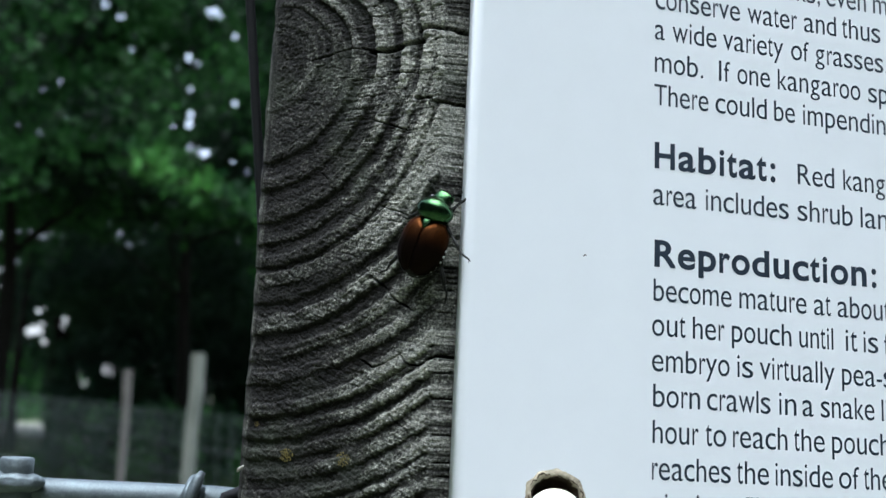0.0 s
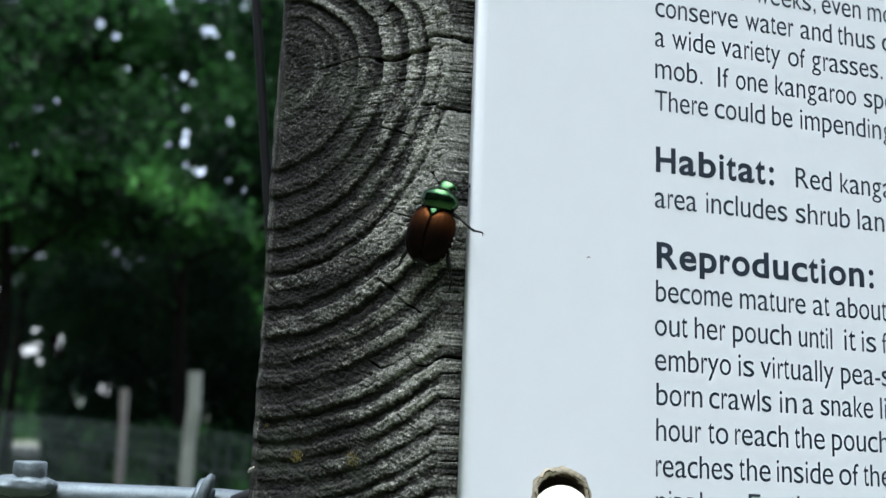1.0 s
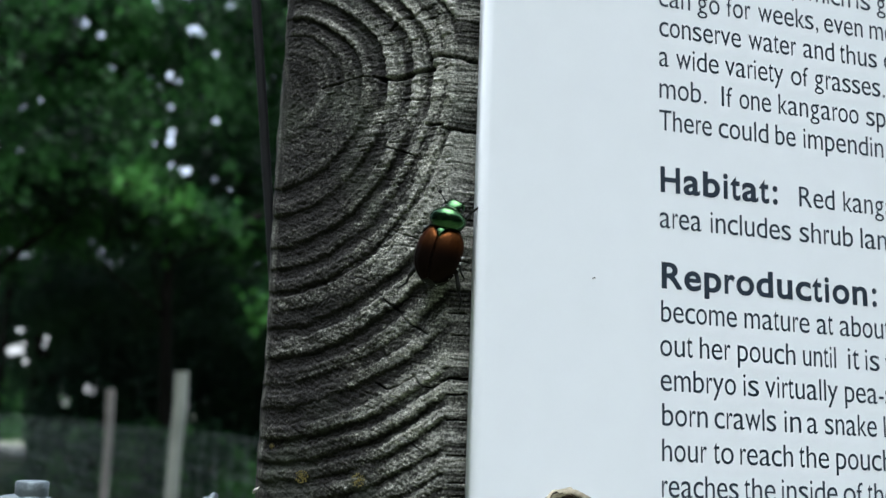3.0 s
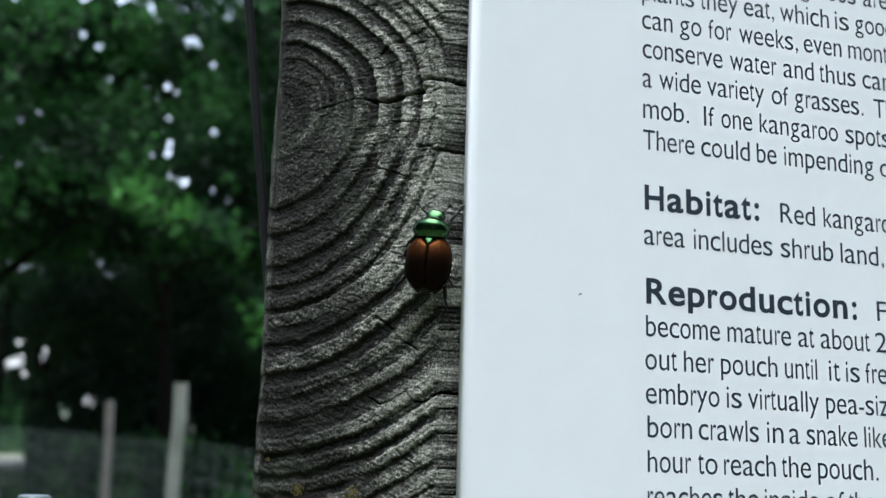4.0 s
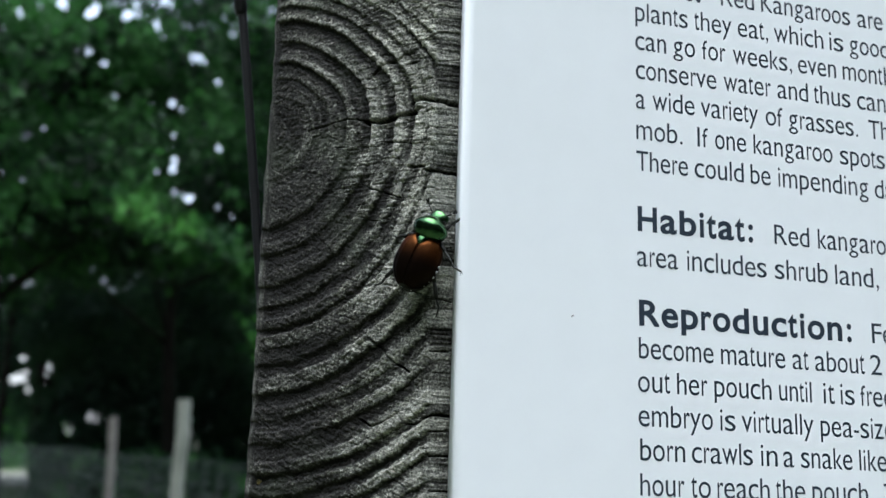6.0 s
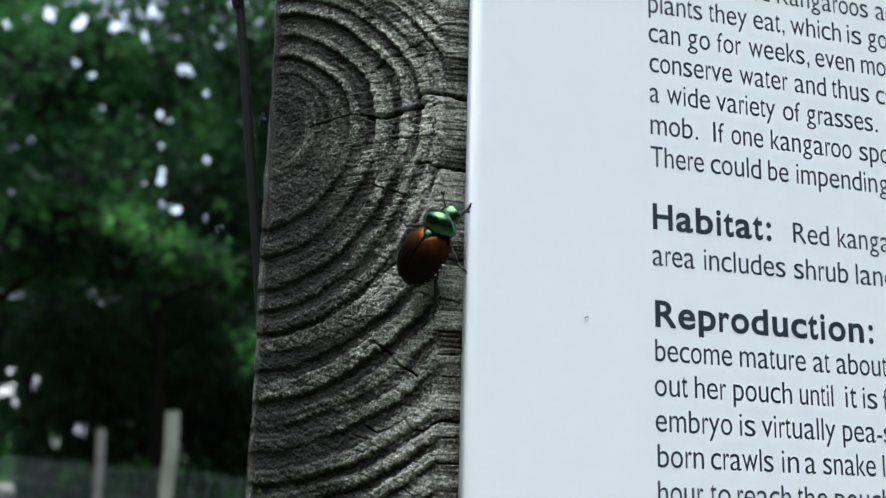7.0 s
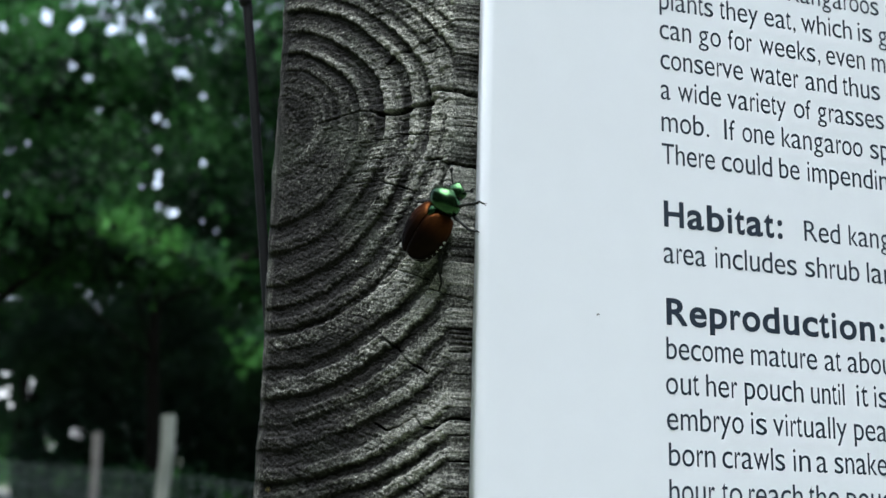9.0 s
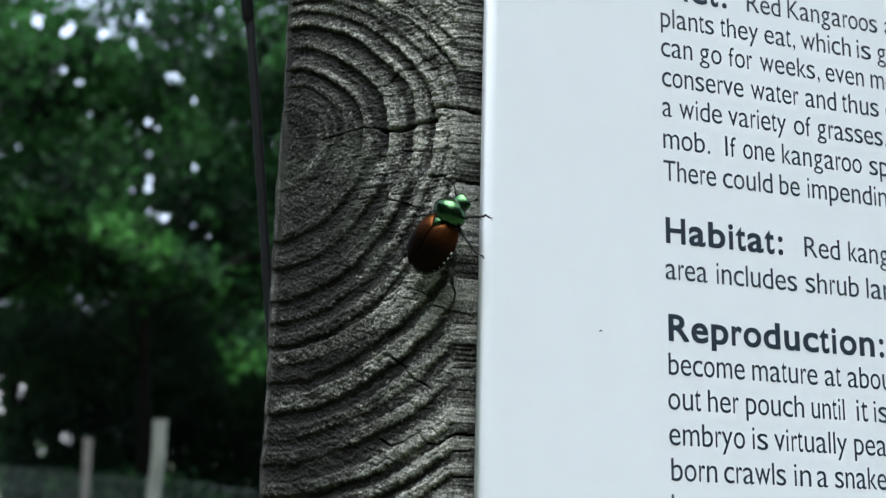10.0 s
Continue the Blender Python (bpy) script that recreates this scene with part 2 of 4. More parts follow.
# Checks in the wood: half width, depth, then the points they run through.
CHECKS = [
    (0.024, 0.10, (-0.89, 0.99), (-0.65, 1.00), (-0.30, 1.04), (-0.06, 0.99)),
    (0.044, 0.16, (-0.03, 0.96), (0.06, 0.93), (0.33, 0.92), (0.53, 0.95), (0.79, 0.94), (0.83, 0.99)),
    (0.036, 0.16, (0.72, 1.07), (0.85, 1.11), (1.00, 1.06), (1.37, 1.02)),
    (0.018, 0.08, (0.31, 0.64), (0.70, 0.57), (0.86, 0.58), (1.01, 0.56)),
    (0.010, 0.05, (1.05, 0.63), (1.33, 0.63)),
    (0.026, 0.11, (0.71, 0.26), (0.94, 0.24)),
    (0.029, 0.13, (0.93, 0.20), (1.02, 0.17), (1.37, 0.15)),
    (0.018, 0.10, (0.09, 0.08), (0.24, 0.03), (0.60, -0.11)),
    (0.027, 0.12, (0.10, 1.56), (0.18, 1.63), (0.31, 1.67), (0.51, 1.67), (0.59, 1.73), (0.72, 1.72)),
    (0.022, 0.11, (0.73, 1.85), (0.87, 1.85), (0.99, 1.88), (1.08, 1.93), (1.35, 1.95)),
    (0.014, 0.08, (0.74, 2.19), (0.86, 2.25), (0.98, 2.30)),
    (0.013, 0.06, (-0.08, 1.40), (0.11, 1.37), (0.35, 1.43)),
]
CHECKS += [
    (0.021, 0.10, (0.13, -1.73), (0.30, -1.87), (0.43, -1.97), (0.54, -2.09), (0.81, -2.24)),
    (0.014, 0.08, (0.27, -0.97), (0.55, -1.08), (0.78, -1.16)),
    (0.014, 0.08, (0.79, -1.27), (0.98, -1.34), (1.32, -1.41)),
    (0.022, 0.11, (0.09, -2.75), (0.25, -2.84), (0.44, -2.80), (0.63, -2.70), (0.75, -2.82), (0.90, -2.84), (1.04, -2.76)),
    (0.029, 0.14, (1.04, -2.76), (1.12, -2.73), (1.33, -2.74)),
    (0.013, 0.06, (-0.66, -0.47), (-0.55, -0.56), (-0.52, -0.66)),
    (0.011, 0.06, (-0.02, -0.27), (0.17, -0.35), (0.30, -0.36), (0.45, -0.31)),
    (0.011, 0.06, (-0.22, -1.01), (-0.01, -1.09)),
    (0.010, 0.05, (-0.43, -2.16), (-0.33, -2.21)),
    (0.016, 0.06, (1.06, -2.00), (1.30, -2.00)),
    (0.013, 0.06, (1.06, -1.80), (1.30, -1.79)),
    (0.011, 0.05, (1.06, -1.75), (1.30, -1.74)),
]
CHECKS += [
    (0.010, 0.05, (1.11, -2.25), (1.31, -2.25)),
    (0.011, 0.05, (1.06, 1.37), (1.36, 1.39)),
    (0.010, 0.04, (1.07, 1.55), (1.35, 1.60)),
    (0.010, 0.04, (1.07, 0.71), (1.36, 0.73)),
    (0.010, 0.04, (-0.46, 0.69), (0.22, 0.59)),
    (0.014, 0.07, (0.54, -3.38), (0.63, -3.47), (0.78, -3.55)),
    (0.018, 0.08, (1.07, -2.92), (1.31, -2.91)),
    (0.021, 0.08, (1.08, -3.20), (1.32, -3.20)),
    (0.018, 0.07, (1.11, -3.89), (1.34, -3.88)),
    (0.011, 0.05, (1.11, -3.59), (1.34, -3.59)),
    (0.010, 0.04, (1.13, -4.04), (1.34, -4.04)),
]


# Below the pith the late wood stands as plates: where each begins and breaks off, and how bold it is.
PLATES = [(0.28, 0.40, 0.5), (0.58, 0.70, 0.5), (0.86, 1.34, 0.75), (1.56, 1.70, 0.8), (1.93, 2.10, 0.9), (2.29, 2.38, 0.5), (2.54, 2.68, 0.85), (2.76, 3.13, 1.0), (3.29, 3.49, 1.2), (3.66, 3.81, 0.85), (3.96, 4.11, 0.85), (4.35, 4.49, 1.1), (4.61, 4.75, 0.85), (4.87, 4.99, 0.8), (5.11, 5.24, 0.85), (5.37, 5.49, 0.85), (5.55, 5.65, 0.8), (5.76, 5.86, 0.8), (5.95, 6.06, 0.8), (6.17, 6.28, 0.85), (6.42, 6.52, 0.8), (6.70, 6.82, 0.8), (7.10, 7.22, 0.8), (7.60, 7.72, 0.8), (8.05, 8.20, 0.8)]


def plate_steps():
    """The profile across the plates: flat top, sharp fall into a groove, slow rise to the next."""
    xs, ys, mid = [0.0], [0.42], 0.36
    for i, (a, b, bold) in enumerate(PLATES):
        gap = PLATES[i + 1][0] - b if i + 1 < len(PLATES) else 0.3
        part_way = min(1, gap / 0.2)
        top = mid + (1 - mid) * bold
        xs += [a + 0.015, b - 0.02, b + 0.012, b + min(0.07, 0.4 * gap), b + min(0.15, 0.65 * gap), b + gap - min(0.02, 0.2 * gap)]
        ys += [top, top * 0.94, 0.0, 0.03, 0.26 * part_way, mid * part_way]
    return xs, ys


def crest_steps():
    """The profile across the rings above the pith: a groove, a steep rise to a thin crest, a long fall."""
    xs, ys = [0.0], [0.42]
    for r, bold, after in zip(RINGS[1:], STEP[1:], RINGS[2:] + [8.6]):
        top, gap = 0.5 + 0.5 * min(1.1, max(bold, 0.6)), after - r
        xs += [r - 0.05, r - 0.02, r + 0.035, r + min(0.10, 0.35 * gap), r + 0.52 * gap, r + 0.55 * gap + 0.02]
        ys += [0.0, top, top, 0.50, 0.34, 0.06]
    order = np.argsort(xs)
    return [xs[i] for i in order], [ys[i] for i in order]


PLATE_STEPS, CREST_STEPS = plate_steps(), crest_steps()


def relief(s, z):
    """Height of the weathered face, and how pale the wood is, at (s, z)."""
    front = np.clip((s - EDGE + 0.02) / 0.06, 0, 1)
    sc = np.minimum(s, EDGE)
    dx, dz = sc - PITH[0] + 0.02 * N1(z * 3.1 + 9, sc * 2), z - PITH[1]
    th = np.degrees(np.arctan2(dz, dx))
    g = np.interp(th, [-180, -120, -90, -40, -15, 0, 10, 20, 30, 45, 60, 90, 180], [0.78, 0.95, 1.0, 1.0, 0.985, 0.96, 0.925, 0.86, 0.80, 0.745, 0.73, 0.735, 0.78])
    r = np.hypot(dx, dz)
    rho = r / g + 0.035 * N2(sc * 2.2 + 5, z * 2.2) + 0.030 * N3(sc * 6 + 3, z * 6) + 0.026 * N1(sc * 19, z * 19) + 0.022 * N4(sc * 47, z * 47 + 5)
    rho = np.clip(rho, 0, RINGS[-1] - 0.01)
    R = np.array(RINGS)
    k = np.clip(np.searchsorted(RINGS, rho, side="right") - 1, 0, len(RINGS) - 2)
    arc = np.radians(th) * r
    # above the pith each ring rises steeply on its inner side; below it each is a plate that breaks off on its outer side
    up = (rho - R[k] > R[k + 1] - rho).astype(int)
    kk = k + up
    gone = np.clip(0.92 + 1.1 * N1(arc * 0.9 + kk * 7.3, kk * 3.1) + 0.9 * N4(sc * 3, z * 3) + 0.7 * N2(arc * 6 + kk * 3, rho * 5), 0.30, 1.25)
    gone = gone * np.interp(rho, [0.8, 1.25], [0.45, 1.0])
    below = np.clip((-14 - th) / 12, 0, 1)
    over, under = np.interp(rho, *CREST_STEPS), np.interp(rho, *PLATE_STEPS)
    step = 0.42 + (over * (1 - below) + under * below - 0.42) * gone
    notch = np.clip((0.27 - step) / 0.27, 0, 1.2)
    low = np.clip((0.9 - z) / 1.6, 0, 1)
    gain = (0.042 + 0.004 * low) * (1 + 0.5 * N3(sc * 1.7 + 20, z * 1.7))
    height = (step - 0.4) * gain * (1 - 0.85 * front)
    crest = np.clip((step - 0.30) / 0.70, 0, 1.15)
    k = kk
    # short blocks between radial checks, each a little higher and paler or darker than its neighbours
    cell = np.floor(arc / 0.55 + 5.7 * np.sin(k * 2.4) + 0.35 * N2(sc * 5, z * 5))
    tone = np.sin(cell * 12.9898 + k * 78.233) * 43758.5453
    tone = tone - np.floor(tone) - 0.5
    edge = np.abs((arc / 0.55 + 5.7 * np.sin(k * 2.4) + 0.35 * N2(sc * 5, z * 5)) - cell - 0.5)
    split = np.clip((edge - 0.485) / 0.015, 0, 1) * np.clip(1.5 * tone + 0.35, 0, 1)
    height = height + 0.006 * tone * (1 - front) - 0.030 * split * (1 - front)
    fan = np.clip((dx - 0.9) / 0.6, 0, 1) * np.clip((z + 0.6) / 0.8, 0, 1)
    fibre = N1(arc * 24, rho * 3) * 0.6 + N2(arc * 52, rho * 6) * 0.4
    level = N3(z * 36 + 40, s * 2.2) * 0.6 + N4(z * 84, s * 3) * 0.4
    crumb = N3(s * 31 + 8, z * 31) * 0.5 + N4(s * 58, z * 58) * 0.35 + N2(s * 97, z * 97) * 0.3
    height = height + 0.020 * fibre * (0.3 + 0.9 * fan) * (1 - front) + 0.026 * level * front + 0.027 * crumb * (1 - 0.5 * front)
    height = height + 0.03 * N2(s * 1.3 + 7, z * 1.3) - 0.012 * front
    black = np.zeros(s.shape)
    for wide, deep, *run in CHECKS:
        w = (0.72 if wide > 0.025 else 0.52) * wide * (1 + 0.7 * N1(s * 9 + wide * 100, z * 9))
        wob = 0.012 * N2(s * 14, z * 14)
        best = np.full(s.shape, 9.0)
        for (ax, az_), (bx, bz) in zip(run, run[1:]):
            ux, uz = bx - ax, bz - az_
            u = np.clip(((s - ax) * ux + (z - az_) * uz) / (ux * ux + uz * uz), 0, 1)
            best = np.minimum(best, np.hypot(s - ax - u * ux, z - az_ - u * uz + wob))
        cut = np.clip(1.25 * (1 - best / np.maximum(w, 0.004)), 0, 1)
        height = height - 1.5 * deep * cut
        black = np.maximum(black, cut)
    # paler towards the right and the top, with broad noise
    side_tone = np.clip(0.68 + 0.48 * s + 0.16 * np.clip((z + 1.2) / 1.4, -1, 1) + 0.6 * N4(s * 1.1 + 31, z * 1.1), 0.36, 1.3)
    grit = N1(s * 44, z * 44) * 0.45 + N2(s * 83 + 11, z * 83) * 0.55
    lines = np.clip((-level - 0.10) * 5, 0, 1)
    dash = np.clip((-N1(arc * 42 + 70, rho * 8) * 0.7 - N2(arc * 70, rho * 14 + 9) * 0.5 - 0.20) * 6, 0, 1) * (1 - front)
    height = height - 0.016 * dash * (0.6 + 0.4 * fan)
    right_pale = np.clip((s + 0.35) / 0.9, 0, 1) * np.clip((z + 4.2) / 1.5, 0, 1)
    ring_tone = 0.14 * np.sin(kk * 2.9 + 1) * (1 - front)
    # ring tones, with ridge light and groove shade put into the colour too
    spark = np.clip((N2(arc * 30 + 9, rho * 14) * 0.6 + N3(s * 52 + 4, z * 52) * 0.5 - 0.10) * 5, 0, 1) * (1 - front)
    pale = -0.05 + 0.10 * np.clip((z + 0.5) / 0.8, 0, 1) * (1 - front) - 0.13 * (1 - np.clip(crest, 0, 1)) * (1 - front) * np.clip(0.7 - 0.5 * s, 0, 1) + 0.46 * spark * (0.5 + 0.5 * side_tone) + ring_tone + (0.24 + 0.58 * np.clip(crest, 0, 1.1) + 0.20 * tone * (1 - front) + 0.35 * N4(s * 2.2, z * 2.2)) * side_tone + (0.15 + 0.28 * np.clip((z - 0.1) / 0.6, 0, 1)) * right_pale * (1 - front) - 0.56 * np.clip(notch, 0, 1.1) * (1 - front)
    # darker again at the lower left
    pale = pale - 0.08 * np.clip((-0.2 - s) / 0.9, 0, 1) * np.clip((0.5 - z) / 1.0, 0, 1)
    streak = N3(arc * 1.6 + 17, rho * 15) * 0.5 + N1(arc * 3.1, rho * 31 + 4) * 0.4 + N2(arc * 7, rho * 62) * 0.35
    pale = pale + 0.14 * np.clip(crest, 0, 1) * (1 - below) + (0.80 * streak + 0.45 * below * N1(arc * 40 + 3, rho * 6)) * (1 - front) * (0.45 + 0.55 * side_tone)
    height = height + 0.020 * streak * (1 - front)
    # checks and fine cracks get their inner shade painted into the colour
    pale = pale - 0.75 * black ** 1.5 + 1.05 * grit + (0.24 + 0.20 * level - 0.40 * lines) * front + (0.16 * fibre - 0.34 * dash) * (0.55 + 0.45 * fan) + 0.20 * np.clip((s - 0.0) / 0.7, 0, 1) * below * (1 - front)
    # the worn corner is long grain: a smooth strip with upright streaks, notched where the grooves run out
    strip = np.clip((-1.47 + 0.16 * N1(z * 1.9 + 3, s * 0) + 0.05 * N2(z * 11, s * 0) - s) / 0.05, 0, 1)
    reed = 0.6 * N3(s * 26 + 5, z * 2.6) + 0.5 * N1(s * 60, z * 7)
    long_pale = 0.20 + 0.85 * reed + (0.22 + 0.5 * N1(z * 4 + 3, s * 3)) * np.exp(-((s + 1.61) / 0.04) ** 2) - 0.20 * notch * below - 0.25 * np.exp(-((s + 1.44) / 0.05) ** 2)
    # a pale rim stays along the corner; the flank past it is set darker
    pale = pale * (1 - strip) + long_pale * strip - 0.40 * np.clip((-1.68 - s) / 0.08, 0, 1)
    height = height * (1 - 0.75 * strip) + (0.016 * reed - 0.014 * notch * below) * strip
    height = height * np.clip((s + 1.74) / 0.16, 0.15, 1)
    along = np.where(front > 0.5, z, arc)
    across = np.where(front > 0.5, s, rho)
    return height, np.clip(pale, 0, 1), along, across


def post_mesh():
    low, high, step = -4.85, 3.45, 0.0096
    turn = radians(51.06)
    s = np.concatenate([np.linspace(-3.9, -1.80, 18)[:-1], np.arange(-1.80, 1.75, step), np.linspace(1.76, 3.5, 8)])
    i0 = np.argmin(abs(s))
    z = np.arange(low, high, step)
    S, Z = np.meshgrid(s, z)
    # the rounded corner wanders in a little towards the top
    corner = -1.615 + 0.055 * np.clip((Z - 0.4) / 1.2, 0, 1) - 0.045 * np.clip((-2.3 - Z) / 1.2, 0, 1) + 0.03 * N2(Z * 0.9, S * 0) + 0.022 * N1(Z * 4.3, S * 0) + 0.012 * N3(Z * 13, S * 0)
    bend = turn + radians(49) * np.clip((corner + 0.07 - S) / 0.14, 0, 1) + radians(15) * np.clip((corner - 0.1 - S) / 0.9, 0, 1)
    bend = bend * np.interp(S, [1.0, 1.12], [1, 0])
    mids, ds = (bend[:, 1:] + bend[:, :-1]) / 2, np.diff(s)[None]
    nil = np.zeros((len(z), 1))
    PX, PY = np.hstack([nil, np.cumsum(np.cos(mids) * ds, 1)]), np.hstack([nil, np.cumsum(-np.sin(mids) * ds, 1)])
    PX, PY = PX - PX[:, i0:i0 + 1] - 3.386, PY - PY[:, i0:i0 + 1] + 1.188
    px, py = PX[0], PY[0]
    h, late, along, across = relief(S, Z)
    X, Y = PX - np.sin(bend) * h, PY - np.cos(bend) * h
    # the far sides, plain: on from the front face round to the hidden flank
    side = [(px[-1] + 1.83, py[-1] + 1.83), (px[-1] + 1.83, py[-1] + 4.4), (px[-1], py[-1] + 6.2), (px[0] + 1.6, py[-1] + 6.2), (px[0], py[0] + 0.05)]
    X = np.concatenate([X] + [np.full((len(z), 1), a) for a, _ in side], 1)
    Y = np.concatenate([Y] + [np.full((len(z), 1), b) for _, b in side], 1)
    Zf = np.concatenate([Z, np.repeat(Z[:, :1], len(side), 1)], 1)
    late = np.concatenate([late, np.full((len(z), len(side)), 0.4)], 1)
    pad = np.zeros((len(z), len(side)))
    grain = np.stack([np.concatenate([along, pad], 1), np.concatenate([across, pad], 1), np.concatenate([S * 0, pad], 1)], 2)
    rows, cols = X.shape
    co = np.stack([X, Y, Zf], 2).reshape(-1, 3) / 100
    i = np.arange(rows * cols).reshape(rows, cols)
    j = np.roll(i, -1, 1)
    quads = np.stack([i[:-1], j[:-1], j[1:], i[1:]], 2).reshape(-1, 4)
    me = bpy.data.meshes.new("weathered_face")
    me.vertices.add(len(co))
    me.vertices.foreach_set("co", co.ravel())
    me.loops.add(quads.size)
    me.loops.foreach_set("vertex_index", quads.ravel().astype(np.int32))
    me.polygons.add(len(quads))
    me.polygons.foreach_set("loop_start", np.arange(0, quads.size, 4, dtype=np.int32))
    me.polygons.foreach_set("use_smooth", np.ones(len(quads), dtype=bool))
    me.update(calc_edges=True)
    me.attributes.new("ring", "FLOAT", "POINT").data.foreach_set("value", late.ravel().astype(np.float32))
    me.attributes.new("grain", "FLOAT_VECTOR", "POINT").data.foreach_set("vector", grain.ravel().astype(np.float32))
    outline = [(px[0], py[0])] + [(px[k], py[k]) for k in (17, i0, np.argmin(abs(s - 1.06)), len(s) - 1)] + side
    return me, [(a / 100, b / 100) for a, b in outline]


def shaft_mesh(outline, z0, z1, top):
    bm = bmesh.new()
    a = [bm.verts.new((x, y, z0)) for x, y in outline]
    b = [bm.verts.new((x, y, z1)) for x, y in outline]
    bm.faces.new(a)
    cap = bm.faces.new(b)
    for k in range(len(outline)):
        bm.faces.new((a[k], a[(k + 1) % len(a)], b[(k + 1) % len(a)], b[k]))
    if top:
        bmesh.ops.bevel(bm, geom=list(cap.edges), offset=0.004, segments=2, affect="EDGES")
    return bm


post = thing("wooden_post", BOARD, "weathered grey octagonal timber post with deep growth rings and checks", "post")
face_mesh, OUTLINE = post_mesh()
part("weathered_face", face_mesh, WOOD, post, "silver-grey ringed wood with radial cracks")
part("lower_shaft", shaft_mesh(OUTLINE[1:], -1.34, -0.0485, False), SHAFT_WOOD, post, smooth=False)
part("upper_shaft", shaft_mesh(OUTLINE[1:], 0.0344, 0.30, True), SHAFT_WOOD, post, smooth=False)


def on_face(s, z, lift=0.0):
    """A place on the chamfer, in the board's space, from centimetres."""
    return Vector((-3.386 + 0.6285 * s - 0.7778 * lift, 1.188 - 0.7778 * s - 0.6285 * lift, z)) / 100


def lichen(s, z, size, seed):
    rnd = random.Random(seed)
    bm = bmesh.new()
    for _ in range(130):
        a, d = rnd.random() * 6.28, size * rnd.random() ** 0.7
        p = on_face(s + d * math.cos(a), z + 0.8 * d * math.sin(a), 0.002 + 0.012 * rnd.random())
        r = size * 0.0006 * (0.5 + rnd.random())
        blob(*p, r, r * 0.6, r, 7, 5, bm=bm)
    return bm


for name, s, z, size, seed in (("lichen_patch", -0.93, -3.83, 0.10, 3), ("lichen_patch", -0.09, -3.87, 0.10, 4), ("lichen_patch", -1.42, -3.47, 0.04, 5)):
    part(name, lichen(s, z, size, seed), LICHEN, post, "small crusty yellow lichen patch")
part("splinter", tube([on_face(-1.66, -4.03, 0.03), on_face(-1.60, -4.00, 0.06), on_face(-1.55, -3.96, 0.05)], [0.00012, 0.00024, 0.00006], 6), PALE, post, "tiny pale splinter on the post's corner")

# ---- the sign ----


def flat_panel(left, right, low, high, lean, hole, thick, round_by):
    """A plate that faces -y, its outer edge well rounded, with an uneven hole; lean: how far its left edge slants for each metre up."""
    bm = bmesh.new()
    steps, tops = 10, []
    for k in range(steps + 1):  # from the back up the rounded edge to the flat face
        a = k / steps * math.pi / 2
        inset, depth = round_by * (1 - math.cos(a)), round_by * (1 - math.sin(a))
        tops.append([bm.verts.new((x, depth, z)) for x, z in ((left + lean * low + inset, low + inset), (right - inset, low + inset), (right - inset, high - inset), (left + lean * high + inset, high - inset))])
    back = [bm.verts.new((v.co.x, thick, v.co.z)) for v in tops[0]]
    for r0, r1 in zip([back] + tops, tops):
        for k in range(4):
            bm.faces.new((r0[k], r0[(k + 1) % 4], r1[(k + 1) % 4], r1[k])).smooth = True
    rnd = random.Random(8)
    rings = [[], [], []]
    for k in range(60):
        a = k * 2 * math.pi / 60
        r = hole[2] * (1 + 0.05 * math.sin(3 * a + 1) + 0.03 * rnd.uniform(-1, 1) + 0.10 * max(0, math.sin(a + 0.15)) ** 8)
        for ring, (dr, d) in zip(rings, ((0.00008, 0.0), (0.0, 0.0001), (0.0, thick))):
            ring.append(bm.verts.new((hole[0] + (r + dr) * math.cos(a), d, hole[1] + (r + dr) * math.sin(a))))
    for r0, r1 in zip(rings, rings[1:]):
        for k in range(60):
            bm.faces.new((r0[k], r0[(k + 1) % 60], r1[(k + 1) % 60], r1[k])).smooth = True
    edges = [bm.edges.get((tops[-1][k], tops[-1][(k + 1) % 4])) for k in range(4)] + [bm.edges.get((rings[0][k], rings[0][(k + 1) % 60])) for k in range(60)]
    bmesh.ops.triangle_fill(bm, edges=edges, use_beauty=True, use_dissolve=False)
    edges = [bm.edges.get((back[k], back[(k + 1) % 4])) for k in range(4)] + [bm.edges.get((rings[2][k], rings[2][(k + 1) % 60])) for k in range(60)]
    bmesh.ops.triangle_fill(bm, edges=edges, use_beauty=True, use_dissolve=False)
    bmesh.ops.recalc_face_normals(bm, faces=bm.faces[:])
    me = bpy.data.meshes.new("panel")
    bm.to_mesh(me)
    bm.free()
    return me


HOLE = (-0.0137, -0.0425, 0.0029)
LIP = mat("tan_chipped_laminate", (0.16, 0.125, 0.075), 0.8, spread=0.75, scale=260, bump=0.7, bump_scale=2600, tint=(0.66, 0.60, 0.44))
sign = thing("information_sign", BOARD, "white laminated information sign with dark print, screwed to a post", "sign")
part("panel", flat_panel(-0.02462, 0.285, -0.145, 0.125, 0.0085, (HOLE[0], HOLE[1], 0.0030), 0.0022, 0.0010), PANEL, sign, "glossy white panel with a rounded edge")


